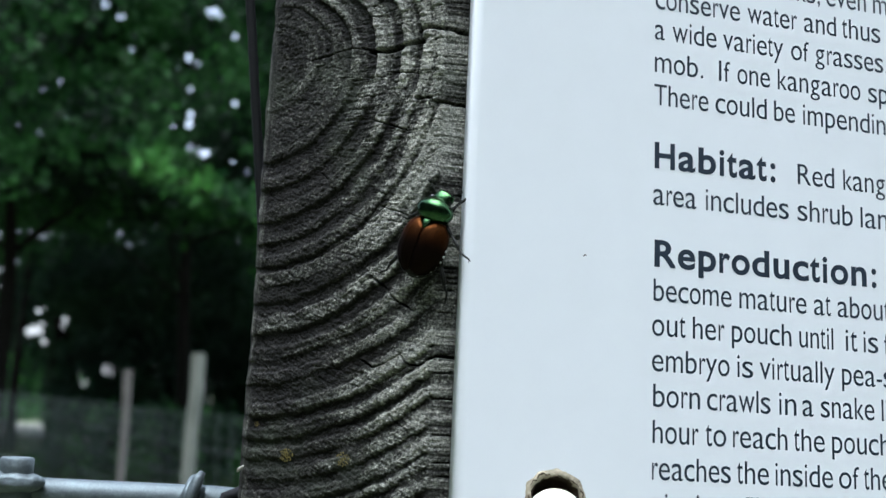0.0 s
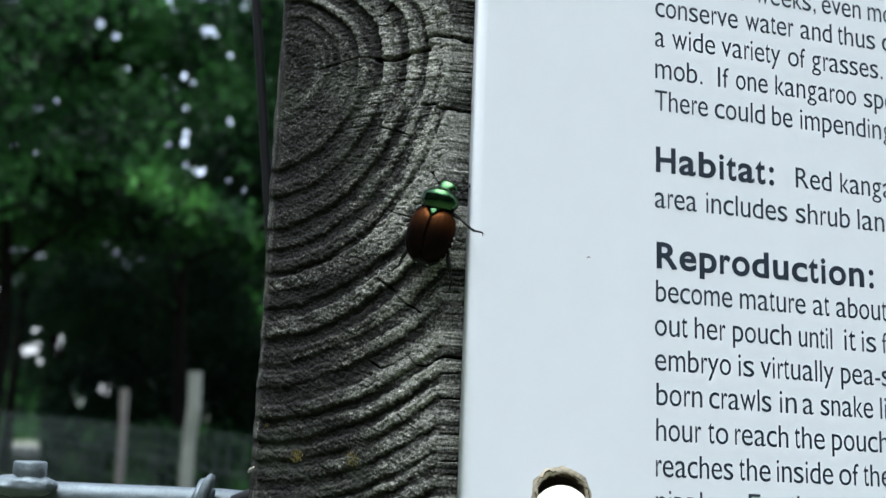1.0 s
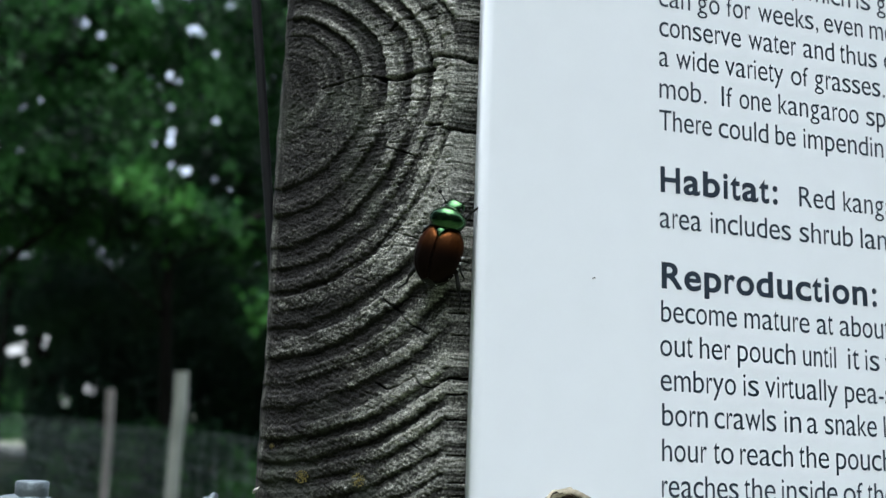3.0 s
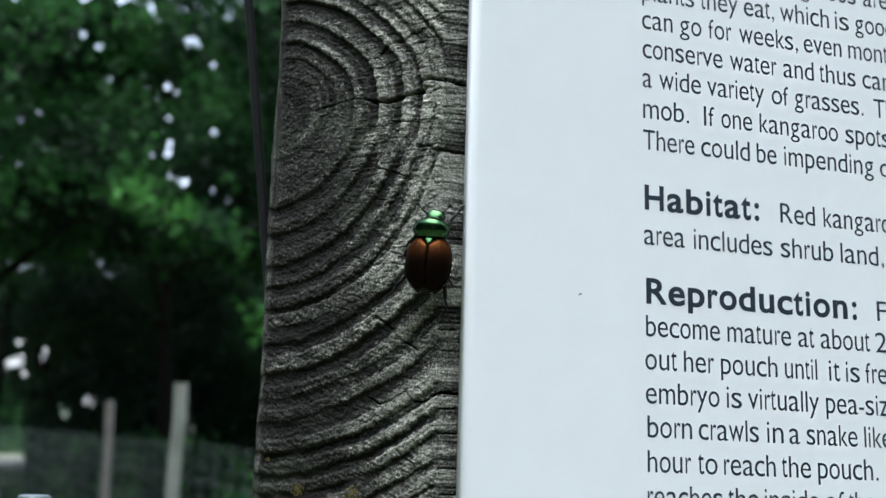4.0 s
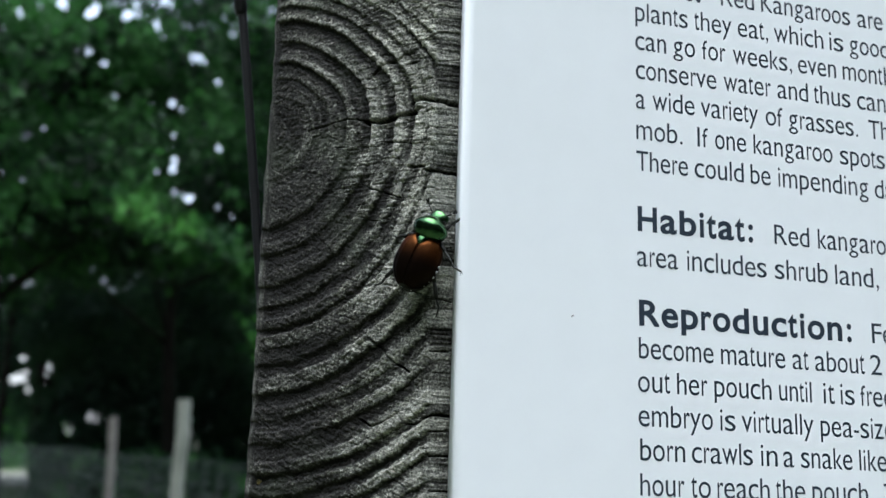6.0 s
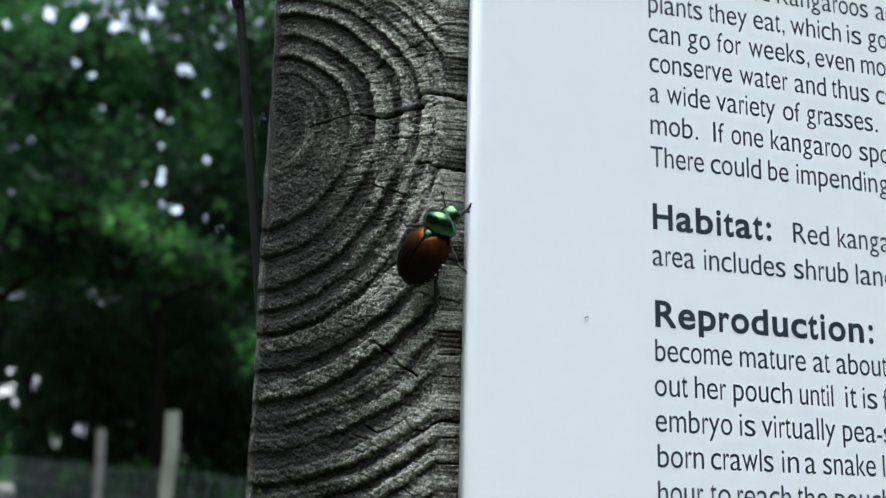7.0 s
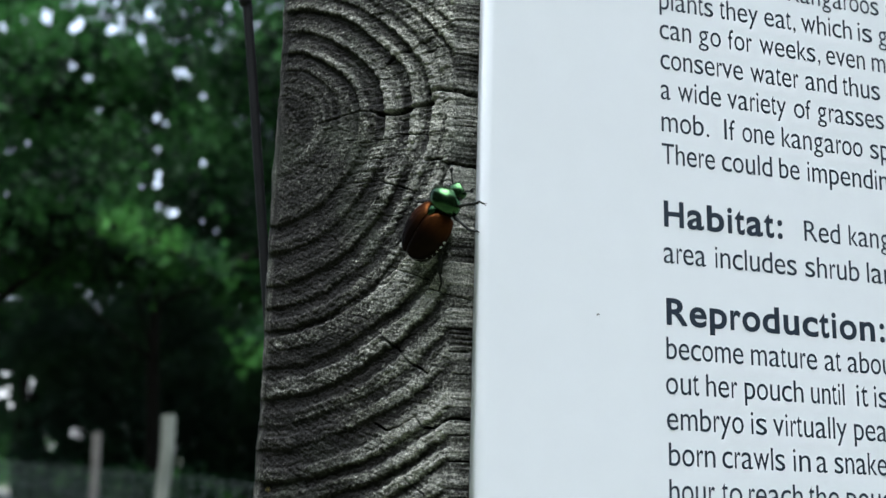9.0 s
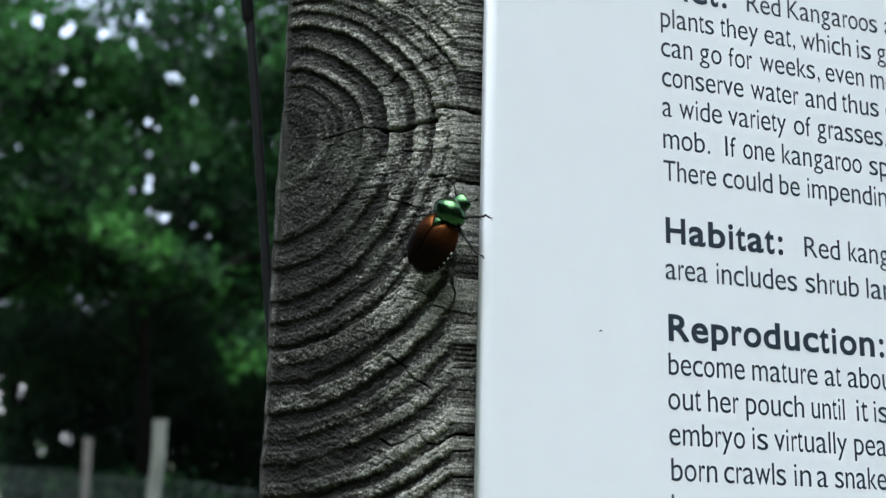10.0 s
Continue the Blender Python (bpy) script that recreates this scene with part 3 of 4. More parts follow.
def chip_ring(rim):
    """The chipped, rust-stained rim and floor of the screw hole."""
    bm = bmesh.new()
    n, rows = 72, []
    for d, r, jag in rim:
        row = []
        for k in range(n):
            a = k * 2 * math.pi / n
            c = Vector((math.cos(a), math.sin(a), r * 900))
            wave = 0.04 * math.sin(3 * a + 0.6) + 0.09 * noise.noise(c * 3.1) + 0.05 * noise.noise(c * 9)
            q = r * (1 + jag * wave)
            row.append(bm.verts.new((HOLE[0] + q * math.cos(a), d, HOLE[1] + q * math.sin(a))))
        rows.append(row)
    for a, b in zip(rows, rows[1:]):
        for k in range(n):
            bm.faces.new((a[k], a[(k + 1) % n], b[(k + 1) % n], b[k]))
    return bm


part("lip", chip_ring(((-0.00001, 0.00350, 0.9), (-0.00006, 0.0033, 1.0), (-0.00006, 0.0031, 1.0), (-0.00003, 0.0028, 1.0), (0.0003, 0.00268, 1.0))), LIP, sign, "cracked tan edge of the hole")
part("chipped_rim", chip_ring(((-0.00009, 0.00306, 2.0), (0.00002, 0.0028, 1.4), (0.0005, 0.00252, 0.4), (0.0022, 0.0025, 0.1), (0.0026, 0.0004, 0.0))), CHIP, sign, "brown rust-stained chipped hole")


def screw_head():
    bm = blob(0, 0, 0, 0.0036, 0.0014, 0.0036, 40, 20, lambda x, y, z: (x, min(y, 0.25), z))
    return bm


screw = thing("screw", BOARD @ pose(-0.0139, -0.0006, -0.0447), "bright domed white screw in a chipped hole", "screw")
part("screw_head", screw_head(), STEEL, screw)
slot = bmesh.new()
bmesh.ops.create_cube(slot, size=1.0, matrix=Matrix.Diagonal((0.0007, 0.0004, 0.0028, 1)))
bmesh.ops.bevel(slot, geom=slot.edges[:], offset=0.0001, segments=2, affect="EDGES")
part("drive_slot", slot, SLOT, screw, m=pose(0, -0.00128, 0, 0, 14, 0))


# A narrow grotesque's letters, in thousandths of its size: advance, ink from, ink to; heights of low letters and tall ones.
LETTERS = {
    "a": (556, 36, 530), "b": (556, 58, 517), "c": (500, 30, 477), "d": (556, 35, 499), "e": (556, 40, 516), "f": (278, 14, 262), "g": (556, 40, 499), "h": (556, 65, 491),
    "i": (222, 67, 155), "k": (500, 67, 501), "l": (222, 67, 155), "m": (833, 65, 769), "n": (556, 65, 491), "o": (556, 35, 521), "p": (556, 58, 517), "r": (333, 77, 332),
    "s": (500, 32, 464), "t": (278, 14, 257), "u": (556, 68, 489), "v": (500, 8, 492), "w": (722, 14, 709), "y": (500, 11, 489), "z": (500, 31, 469), "R": (722, 88, 684),
}
CAPITALS = {"T": (611, 14, 597), "K": (667, 76, 663), "I": (278, 91, 188), "F": (611, 86, 583), ".": (278, 87, 191), ",": (278, 87, 191), "-": (333, 44, 289), "2": (556, 26, 507)}
HEAVY = {"H": (722, 71, 651), "a": (556, 29, 527), "b": (611, 61, 578), "i": (278, 69, 209), "t": (333, 10, 309), ":": (333, 92, 242), "R": (722, 76, 677), "e": (556, 22, 528), "p": (611, 62, 578), "r": (389, 64, 384), "o": (611, 34, 578), "d": (611, 34, 551), "u": (611, 66, 545), "c": (556, 34, 524), "n": (611, 65, 546), "D": (722, 76, 685)}


@functools.lru_cache(None)
def glyph(ch, bold):
    """One letter of the built-in font, with its ink in a box from 0 to 1 across and its heights stretched to the grotesque's."""
    cu = bpy.data.curves.new("letter", "FONT")
    cu.body, cu.size, cu.offset, cu.extrude, cu.resolution_u = ch, 1.0, 0.021 if bold else -0.003, 0.0026, 5
    ob = new("letter", cu)
    me = bpy.data.meshes.new_from_object(ob.evaluated_get(bpy.context.evaluated_depsgraph_get()))
    bpy.data.objects.remove(ob)
    co = np.array([v.co for v in me.vertices])
    polys = [tuple(q.vertices) for q in me.polygons]
    bpy.data.meshes.remove(me)
    if ch == "R":  # its leg ends square
        co[:, 0] = np.minimum(co[:, 0], 0.608 if bold else 0.585)
    lo, hi = co[:, 0].min(), co[:, 0].max()
    co[:, 0] = (co[:, 0] - lo) / (hi - lo)
    y = co[:, 1]
    if ch in "acegmnopqrsuvwyz":
        y[y > 0] *= 0.535 / y[y > 0].max()
    elif ch in "bdfhiklHRTKIFD2":
        y[y > 0] *= 0.722 / y.max()
    elif ch == "t":
        y *= 0.675 / y.max()
    elif ch == ":":
        y *= 0.525 / y.max()
    if y.min() < -0.1 and ch in "gpqy":
        y[y < 0] *= 0.212 / -y.min()
    if ch in "bdhk":  # the bowl as tall as the low letters
        y[:] = np.interp(y, [-0.3, 0, 0.50, 0.722, 0.9], [-0.3, 0, 0.535, 0.722, 0.9])
    return co, polys


# Each line: its height up the sign in centimetres, then each word with where it starts and, if seen whole, ends.
LINES = [
    (2.695, "Diet: -0.225 0.700|Red 0.989 1.471|Kangaroos 1.578 2.917|are 3.030"),
    (2.302, "plants -0.225 0.507|they 0.599 1.134|eat, 1.223 1.663|which 1.754 2.488|is 2.582 2.792|good 2.887"),
    (1.918, "can -0.230 0.194|go 0.295 0.600|for 0.702 1.032|weeks, 1.142 2.000|even 2.091 2.659|months 2.764"),
    (1.532, "conserve -0.227 0.891|water 0.998 1.674|and 1.772 2.222|thus 2.309 2.857|can 2.959 3.395"),
    (1.146, "a -0.231 -0.105|wide -0.003 0.576|variety 0.664 1.478|of 1.587 1.830|grasses. 1.922 2.950|Th 3.115"),
    (0.744, "mob. -0.229 0.399|If 0.608 0.754|one 0.854 1.291|kangaroo 1.399 2.546|spots 2.659 3.335"),
    (0.342, "There -0.233 0.467|could 0.559 1.243|be 1.344 1.625|impending 1.739 3.058|da 3.159"),
    (-0.412, "Habitat: -0.224 1.350|Red 1.652 2.150|kangaroo 2.277"),
    (-0.855, "area -0.239 0.308|includes 0.432 1.523|shrub 1.641 2.396|land, 2.506 3.141|g 3.253"),
    (-1.570, "Reproduction: -0.219 2.702|Fe 3.001"),
    (-1.972, "become -0.228 0.758|mature 0.860 1.741|at 1.841 2.065|about 2.160 2.869|2 2.955 3.120|y 3.225"),
    (-2.370, "out -0.243 0.171|her 0.265 0.665|pouch 0.760 1.534|until 1.639 2.092|it 2.260 2.415|is 2.504 2.703|free 2.787"),
    (-2.771, "embryo -0.242 0.728|is 0.828 1.031|virtually 1.115 2.101|pea-size 2.200"),
    (-3.167, "born -0.225 0.354|crawls 0.442 1.250|in 1.363 1.586|a 1.666 1.810|snake 1.908 2.625|like 2.726 3.117"),
    (-3.569, "hour -0.229 0.336|to 0.423 0.681|reach 0.769 1.463|the 1.548 1.949|pouch. 2.048 2.901|T 3.057"),
    (-3.970, "reaches -0.233 0.737|the 0.815 1.220|inside 1.305 2.049|of 2.131 2.396|the 2.462"),
    (-4.372, "nipples. -0.233 0.72|For 0.93 1.36|the 1.47"),
]
BOLD = ("Diet:", "Habitat:", "Reproduction:")
TALL, TALL_BOLD, NARROW = 0.00352, 0.00424, 0.00000285


def print_line(z, words):
    verts, faces = [], []
    for w in words.split("|"):
        text, *ends = w.split()
        ends = [float(e) / 100 for e in ends]
        bold = text in BOLD
        table = HEAVY if bold else LETTERS | CAPITALS
        size, pen, spots = TALL_BOLD if bold else TALL, 0, []
        for ch in text:
            advance, a, b = table[ch]
            spots.append((ch, pen + a, pen + b))
            pen += advance
        first, last = spots[0][1], spots[-1][2]
        wide = (ends[1] - ends[0]) / (last - first) if len(ends) == 2 else NARROW
        for ch, a, b in spots:
            co, polys = glyph(ch, bold)
            k, x0, x1 = len(verts), ends[0] + (a - first) * wide, ends[0] + (b - first) * wide
            verts += [(x0 + x * (x1 - x0), -0.000014 - 0.004 * d, z / 100 + y * size) for x, y, d in co]
            faces += [tuple(k + i for i in q) for q in polys]
    return mesh_of("text_line", verts, faces, False)


for z, words in LINES:
    part("text_line", print_line(z, words), INK, sign)
speck = tube([(-0.01095, -0.0001, -0.01540), (-0.01080, -0.0003, -0.01525), (-0.01065, -0.0002, -0.01535)], 0.00006, 6)
part("speck", speck, SLOT, sign, "hair-thin fleck of dirt")

# ---- the wire panel tied behind the post ----
RAIL_Y = 0.178


def rail_point(x):
    return (x, RAIL_Y + 0.008 * x, 1.2860 - 0.033 * (x + 0.025))


panel = thing("welded_wire_fence", Matrix.Identity(4), "galvanised welded wire fence panel tied behind the post", "wire fence")
part("top_rod", tube([Vector(rail_point(-0.62 + 0.02 * k)) + Vector((0, 0, 0.0004 * math.sin(k * 2.3))) for k in range(34)], 0.00195, 16), ZINC, panel, "dull zinc-coated top rod")


def stub_mesh(x, down):
    p = Vector(rail_point(x)) + Vector((0, -0.0016, 0))
    lean = Vector((0.004, 0.0, 1.0))
    bm = tube([p - down * lean, p + 0.0030 * lean, p + 0.0042 * lean, p + 0.00437 * lean], [0.00215, 0.00215, 0.00215, 0.0019], 20)
    return bm


def weld_mesh(x):
    p = Vector(rail_point(x))
    bm = blob(p.x - 0.0006, p.y - 0.0024, p.z + 0.0012, 0.0044, 0.0021, 0.0015, 48, 28)
    for v in bm.verts:
        q = (v.co - p) * 700
        v.co += Vector((v.co.x - p.x, v.co.y - p.y, v.co.z - p.z)).normalized() * 0.00035 * (noise.noise(q) + 0.4 * noise.noise(q * 2.3))
    return bm


for x in (-0.0253, -0.1253, -0.2253, -0.3253, -0.4253, -0.5253):
    rod = part("upright_rod", stub_mesh(x, 0.9), ZINC, panel)
    part("weld", weld_mesh(x), ZINC, rod, "lumpy weld bead")
for k in range(1, 6):
    part("cross_rod", tube([Vector(rail_point(-0.62)) + Vector((0, 0, -0.15 * k)), Vector(rail_point(0.04)) + Vector((0, 0, -0.15 * k))], 0.0023, 10), ZINC, panel)

tie = thing("wire_tie", Matrix.Identity(4), "twisted galvanised tie wire round the panel's top rod", "wire tie")


def coil(x0, pitch, turns, r, lift=0.0):
    pts = []
    for k in range(int(turns * 16) + 1):
        a = k / 16 * 2 * math.pi
        c = Vector(rail_point(x0 + pitch * k / 16))
        pts.append(c + Vector((0.0008 * math.sin(a), -r * math.cos(a), r * math.sin(a) + lift * max(0, math.sin(a)))))
    return pts


part("coil", tube(coil(-0.0040, 0.0016, 1.15, 0.0026, 0.0003), 0.00062, 9), ZINC, tie)
q = Vector(rail_point(-0.0026))
part("twisted_end", tube([q + Vector((-0.0011, -0.0032, -0.003)), q + Vector((-0.0004, -0.0038, 0.0008)), q + Vector((0.0004, -0.0034, 0.0031)), q + Vector((0.0010, -0.0030, 0.0041))], [0.0007, 0.0008, 0.0008, 0.0004], 9), ZINC, tie)
# the tail takes the cable's near-black colour
part("tail", tube([q + Vector((0.0028, -0.002, -0.003)), q + Vector((0.0042, -0.003, 0.0009)), q + Vector((0.0068, -0.002, 0.0019)), q + Vector((0.0100, 0.0, 0.0022))], 0.0009, 9), CABLE, tie, "dark tail of the wire")

# a dark cable that slants down behind the post
cable = thing("cable", Matrix.Identity(4), "thin black cable slanting down behind the post", "cable")


def cable_point(z):
    return Vector((0.00165 - 0.125 * (z - 1.345), 0.179 + 0.02 * (z - 1.345), z))


part("sheath", tube([cable_point(0.75 + 0.04 * k) + Vector((0.0004 * math.sin(k * 1.7), 0, 0)) for k in range(23)], 0.00066, 12), CABLE, cable)
part("sleeve", tube([cable_point(1.3632), cable_point(1.3636), cable_point(1.40), cable_point(1.4005)], [0.0007, 0.0009, 0.0009, 0.0007], 12), CABLE, cable, "slightly thicker black sleeve")

# ---- the beetle (millimetres inside; x right, y ahead, z off its back) ----
beetle = thing("beetle", Matrix.Identity(4), "iridescent green and copper-brown beetle crawling on the post", "beetle")
MM = 0.001


def wing_case(side):
    """One wing case: a domed half shell with faint furrows and a rounded shoulder."""
    bm = bmesh.new()
    na, nb = 22, 30
    rows = []
    for j in range(nb + 1):
        b = j / nb
        row = []
        for i in range(na + 1):
            a = i / na
            front = 1.75 - 1.1 * max(0, 1 - a * 2.9) ** 1.4 - 0.55 * max(0, a - 0.55) ** 2 * 4
            back = -4.38 - 0.25 * math.sin(a * math.pi) + 0.55 * max(0, a - 0.5) ** 2 * 4
            y = front + (back - front) * b
            t = (y + 1.5) / 3.62
            w = 2.80 * max(0.02, 1 - abs(t) ** 3.4) ** 0.5 * (1.0 - 0.48 * t * t if t < 0 else 1 - 0.06 * t)
            hgt = 2.05 * max(0.02, 1 - abs(t * 0.93) ** 2.3) ** 0.5
            ang = a * radians(104)
            furrow = 0.028 * math.cos(a * math.pi * 13) * math.sin(min(1, b * 4) * math.pi / 2) * (1 - 0.6 * b)
            x = 0.05 + (w - 0.05) * math.sin(ang) ** 0.92
            z = 0.85 + (hgt + furrow) * math.cos(ang) if ang < math.pi / 2 else 0.85 + hgt * math.cos(ang) * 0.9
            z -= 0.05 * math.exp(-(a / 0.05) ** 2)
            lip = 0.12 * math.exp(-(b / 0.04) ** 2)
            row.append(bm.verts.new((side * x * MM, y * MM, (z - lip) * MM)))
        rows.append(row)
    for r0, r1 in zip(rows, rows[1:]):
        for i in range(na):
            bm.faces.new((r0[i], r0[i + 1], r1[i + 1], r1[i]))
    bmesh.ops.recalc_face_normals(bm, faces=bm.faces)
    bmesh.ops.solidify(bm, geom=bm.faces[:], thickness=0.00008)
    return bm


def hood(x, y, z):
    """The pronotum: broad behind, narrow ahead, domed."""
    w = 1.0 - 0.24 * max(0, y) ** 1.5 + 0.03 * max(0, -y)
    return x * w, y + 0.10 * (1 - x * x) * (-1 if y < 0 else 0), z if z > 0 else z * 0.55


part("wing_case", wing_case(1), COPPER, beetle)
part("wing_case", wing_case(-1), COPPER, beetle)
part("abdomen", blob(0, -1.5 * MM, 0.62 * MM, 2.72 * MM, 3.5 * MM, 0.9 * MM, 28, 16), DARK_SHELL, beetle, "dark bronze underside")
part("tail_plate", blob(0, -4.1 * MM, 0.85 * MM, 1.35 * MM, 0.75 * MM, 0.8 * MM, 20, 12), DARK_SHELL, beetle)
part("scutellum", blob(0, 0, 0, 0.54 * MM, 0.66 * MM, 0.12 * MM, 20, 10, lambda x, y, z: (x * (0.82 + 0.24 * y), y, z)), SHINE_GREEN, beetle, "small green shield between the wing cases", m=pose(0, 1.15 * MM, 2.36 * MM, -20, 0, 0))
pronotum = part("pronotum", blob(0, 1.05 * MM, 0, 2.20 * MM, 1.52 * MM, 1.80 * MM, 36, 22, hood), SHINE_GREEN, beetle, "polished metallic green", m=pose(0, 1.75 * MM, 1.05 * MM))
head = part("head", blob(0, 0.60 * MM, 0, 1.14 * MM, 1.25 * MM, 0.66 * MM, 28, 16, lambda x, y, z: (x * (1 - 0.16 * y) * (1 + 0.25 * max(0, y)), min(y, 0.62), z * (1 - 0.30 * y))), SHINE_GREEN, pronotum, "green head with a blunt snout", m=pose(0.12 * MM, 2.0 * MM, -0.15 * MM, -14, 0, -12))
for sd in (1, -1):
    part("eye", blob(sd * 1.03 * MM, 2.3 * MM, -0.22 * MM, 0.36 * MM, 0.42 * MM, 0.40 * MM, 14, 10), EYE_BLACK, pronotum)
    stalk = [(sd * 0.75, 2.75, -0.25), (sd * 1.25, 3.3, 0.05), (sd * 1.7, 3.7, 0.1)]
    ant = part("antenna", tube([Vector(p) * MM for p in stalk], [0.00009, 0.00007, 0.00007], 6), DARK_SHELL, pronotum)
    club = bmesh.new()
    for da in (-0.35, 0.0, 0.35):
        a = 0.85 + da
        tube([Vector(stalk[-1]) * MM, (Vector(stalk[-1]) + 0.35 * Vector((sd * math.cos(a), math.sin(a), 0.1))) * MM, (Vector(stalk[-1]) + 0.62 * Vector((sd * math.cos(a), math.sin(a), 0.15))) * MM], [0.00005, 0.00011, 0.00005], 6, club)
    part("club", club, DARK_SHELL, ant)
    for y, x in ((-1.1, 2.86), (-1.75, 2.80), (-2.4, 2.66), (-3.05, 2.36), (-3.65, 1.98)):
        part("hair_tuft", blob(sd * x * MM, y * MM, (1.0 if sd > 0 else 0.45) * MM, 0.12 * MM, 0.17 * MM, 0.15 * MM, 8, 6), WHITE_HAIR, beetle, "white hair tuft")
    part("hair_tuft", blob(sd * 0.6 * MM, -4.62 * MM, 0.8 * MM, 0.26 * MM, 0.18 * MM, 0.26 * MM, 8, 6), WHITE_HAIR, beetle, "white hair tuft")


def leg(name, hip, reach, knee_up, girth, bend=-0.4):
    """A leg that points along +x from its hip: thigh, shin with spurs, and a jointed foot."""
    a, b, c = 0.36 * reach, 0.70 * reach, reach
    ob = part(name, tube([Vector((0, 0, 0)), Vector((a * 0.5, 0, knee_up * 0.7)) * MM, Vector((a, 0, knee_up)) * MM], [girth * 0.7 * MM, girth * MM, girth * 0.6 * MM], 10), DARK_SHELL, beetle, m=pose(*[v * MM for v in hip]))
    shin = tube([Vector((a, 0, knee_up)) * MM, Vector((b * 0.8, -0.05, knee_up * 0.35)) * MM, Vector((b, -0.12, 0.05)) * MM], [girth * 0.5 * MM, girth * 0.62 * MM, girth * 0.55 * MM], 8)
    tube([Vector((b * 0.93, -0.1, 0.1)) * MM, Vector((b * 1.02, -0.45, 0.0)) * MM], [0.00007, 0.00002], 5, shin)
    part("shin", shin, DARK_SHELL, ob)
    foot = tube([Vector((b, -0.12, 0.05)) * MM, Vector((b + (c - b) * 0.3, -0.10, -0.05)) * MM, Vector((b + (c - b) * 0.55, 0.0, 0.0)) * MM, Vector((c, bend, -0.1)) * MM], [0.00013, 0.00016, 0.00012, 0.00010], 7)
    tube([Vector((c, bend, -0.1)) * MM, Vector((c + 0.28, bend - 0.3, -0.22)) * MM], [0.00006, 0.00002], 5, foot)
    tube([Vector((c, bend, -0.1)) * MM, Vector((c + 0.36, bend - 0.05, -0.22)) * MM], [0.00006, 0.00002], 5, foot)
    part("foot", foot, DARK_SHELL, ob)
    return ob


FORE_HIP, MID_HIP, HIND_HIP = (1.3, 2.6, 0.45), (1.5, 1.8, 0.45), (1.6, -1.0, 0.45)
fore_right = leg("fore_leg", FORE_HIP, 4.5, 0.35, 0.27)
fore_left = leg("fore_leg", (-1.3, 2.6, 0.45), 2.8, 0.35, 0.34)
mid_right = leg("mid_leg", MID_HIP, 5.5, 0.35, 0.25, 0.3)
mid_left = leg("mid_leg", (-1.5, 1.8, 0.45), 3.2, 0.3, 0.33)
hind_right = leg("hind_leg", HIND_HIP, 5.9, 0.2, 0.42)
hind_left = leg("hind_leg", (-1.6, -1.0, 0.45), 5.3, 0.2, 0.42)

# ---- the place behind ----


def ground_mesh():
    bm = bmesh.new()
    rings = [0.0, 2, 4, 7, 10, 14, 19, 25, 33, 45, 65, 100, 170, 320, 700, 1600]
    prev, n = None, 48
    centre = bm.verts.new((0, 0, 0))
    for r in rings[1:]:
        row = []
        for k in range(n):
            a = k * 2 * math.pi / n
            x, y = r * math.sin(a), r * math.cos(a)
            h = 0.10 * noise.noise(Vector((x * 0.15, y * 0.15, 0))) * min(1, r / 12) if r < 200 else 0
            row.append(bm.verts.new((x, y, h)))
        for k in range(n):
            if prev is None:
                bm.faces.new((centre, row[k], row[(k + 1) % n]))
            else:
                bm.faces.new((prev[k], prev[(k + 1) % n], row[(k + 1) % n], row[k]))
        prev = row
    return bm


part("ground", ground_mesh(), GRASS)
tagged(bpy.data.objects["ground"], "rough green meadow under the trees", "ground", kind="structure")
bm = bmesh.new()
pv = []
for k in range(31):
    x = -60 + 3.2 * k
    y = 33 + 1.2 * math.sin(k * 0.5)
    pv.append([bm.verts.new((x, y + d, h)) for d, h in ((-3.6, 0.06), (-3.3, 0.16), (3.3, 0.16), (3.6, 0.06))])
for a, b in zip(pv, pv[1:]):
    for k in range(3):
        bm.faces.new((a[k], a[k + 1], b[k + 1], b[k]))
tagged(part("path", bm, GRAVEL), "pale gravel track across the far meadow", "path", kind="structure")


# Openings in the canopy through which the sky shows: across and up for each metre ahead of the post, and half width.
HIGH_GAPS = [(-0.0505, 0.1985, 0.0036), (-0.0379, 0.2019, 0.0036), (-0.0327, 0.1851, 0.0039), (-0.0248, 0.1824, 0.0039), (-0.0026, 0.1758, 0.0029), (0.0098, 0.1692, 0.002), (-0.04, 0.256, 0.0042), (-0.0345, 0.2514, 0.0036), (-0.0263, 0.2933, 0.0046), (-0.0191, 0.2933, 0.0036), (-0.0364, 0.2119, 0.0026), (-0.1342, 0.2268, 0.0026), (-0.1477, 0.221, 0.0026), (-0.1655, 0.2055, 0.0023), (-0.1646, 0.1933, 0.0026), (-0.1466, 0.1869, 0.0026), (-0.129, 0.1994, 0.0023), (-0.1094, 0.293, 0.0042), (-0.0945, 0.2827, 0.0036), (-0.0841, 0.2577, 0.0026), (-0.1263, 0.3292, 0.0065), (-0.1068, 0.3218, 0.0078), (-0.0807, 0.3221, 0.0049), (-0.0535, 0.3385, 0.0055), (-0.1583, 0.3168, 0.0033), (-0.0553, 0.3162, 0.0026), (-0.1465, 0.3254, 0.0033), (-0.0073, 0.2768, 0.0023), (-0.0029, 0.2224, 0.0023), (-0.0383, 0.2304, 0.0023)]
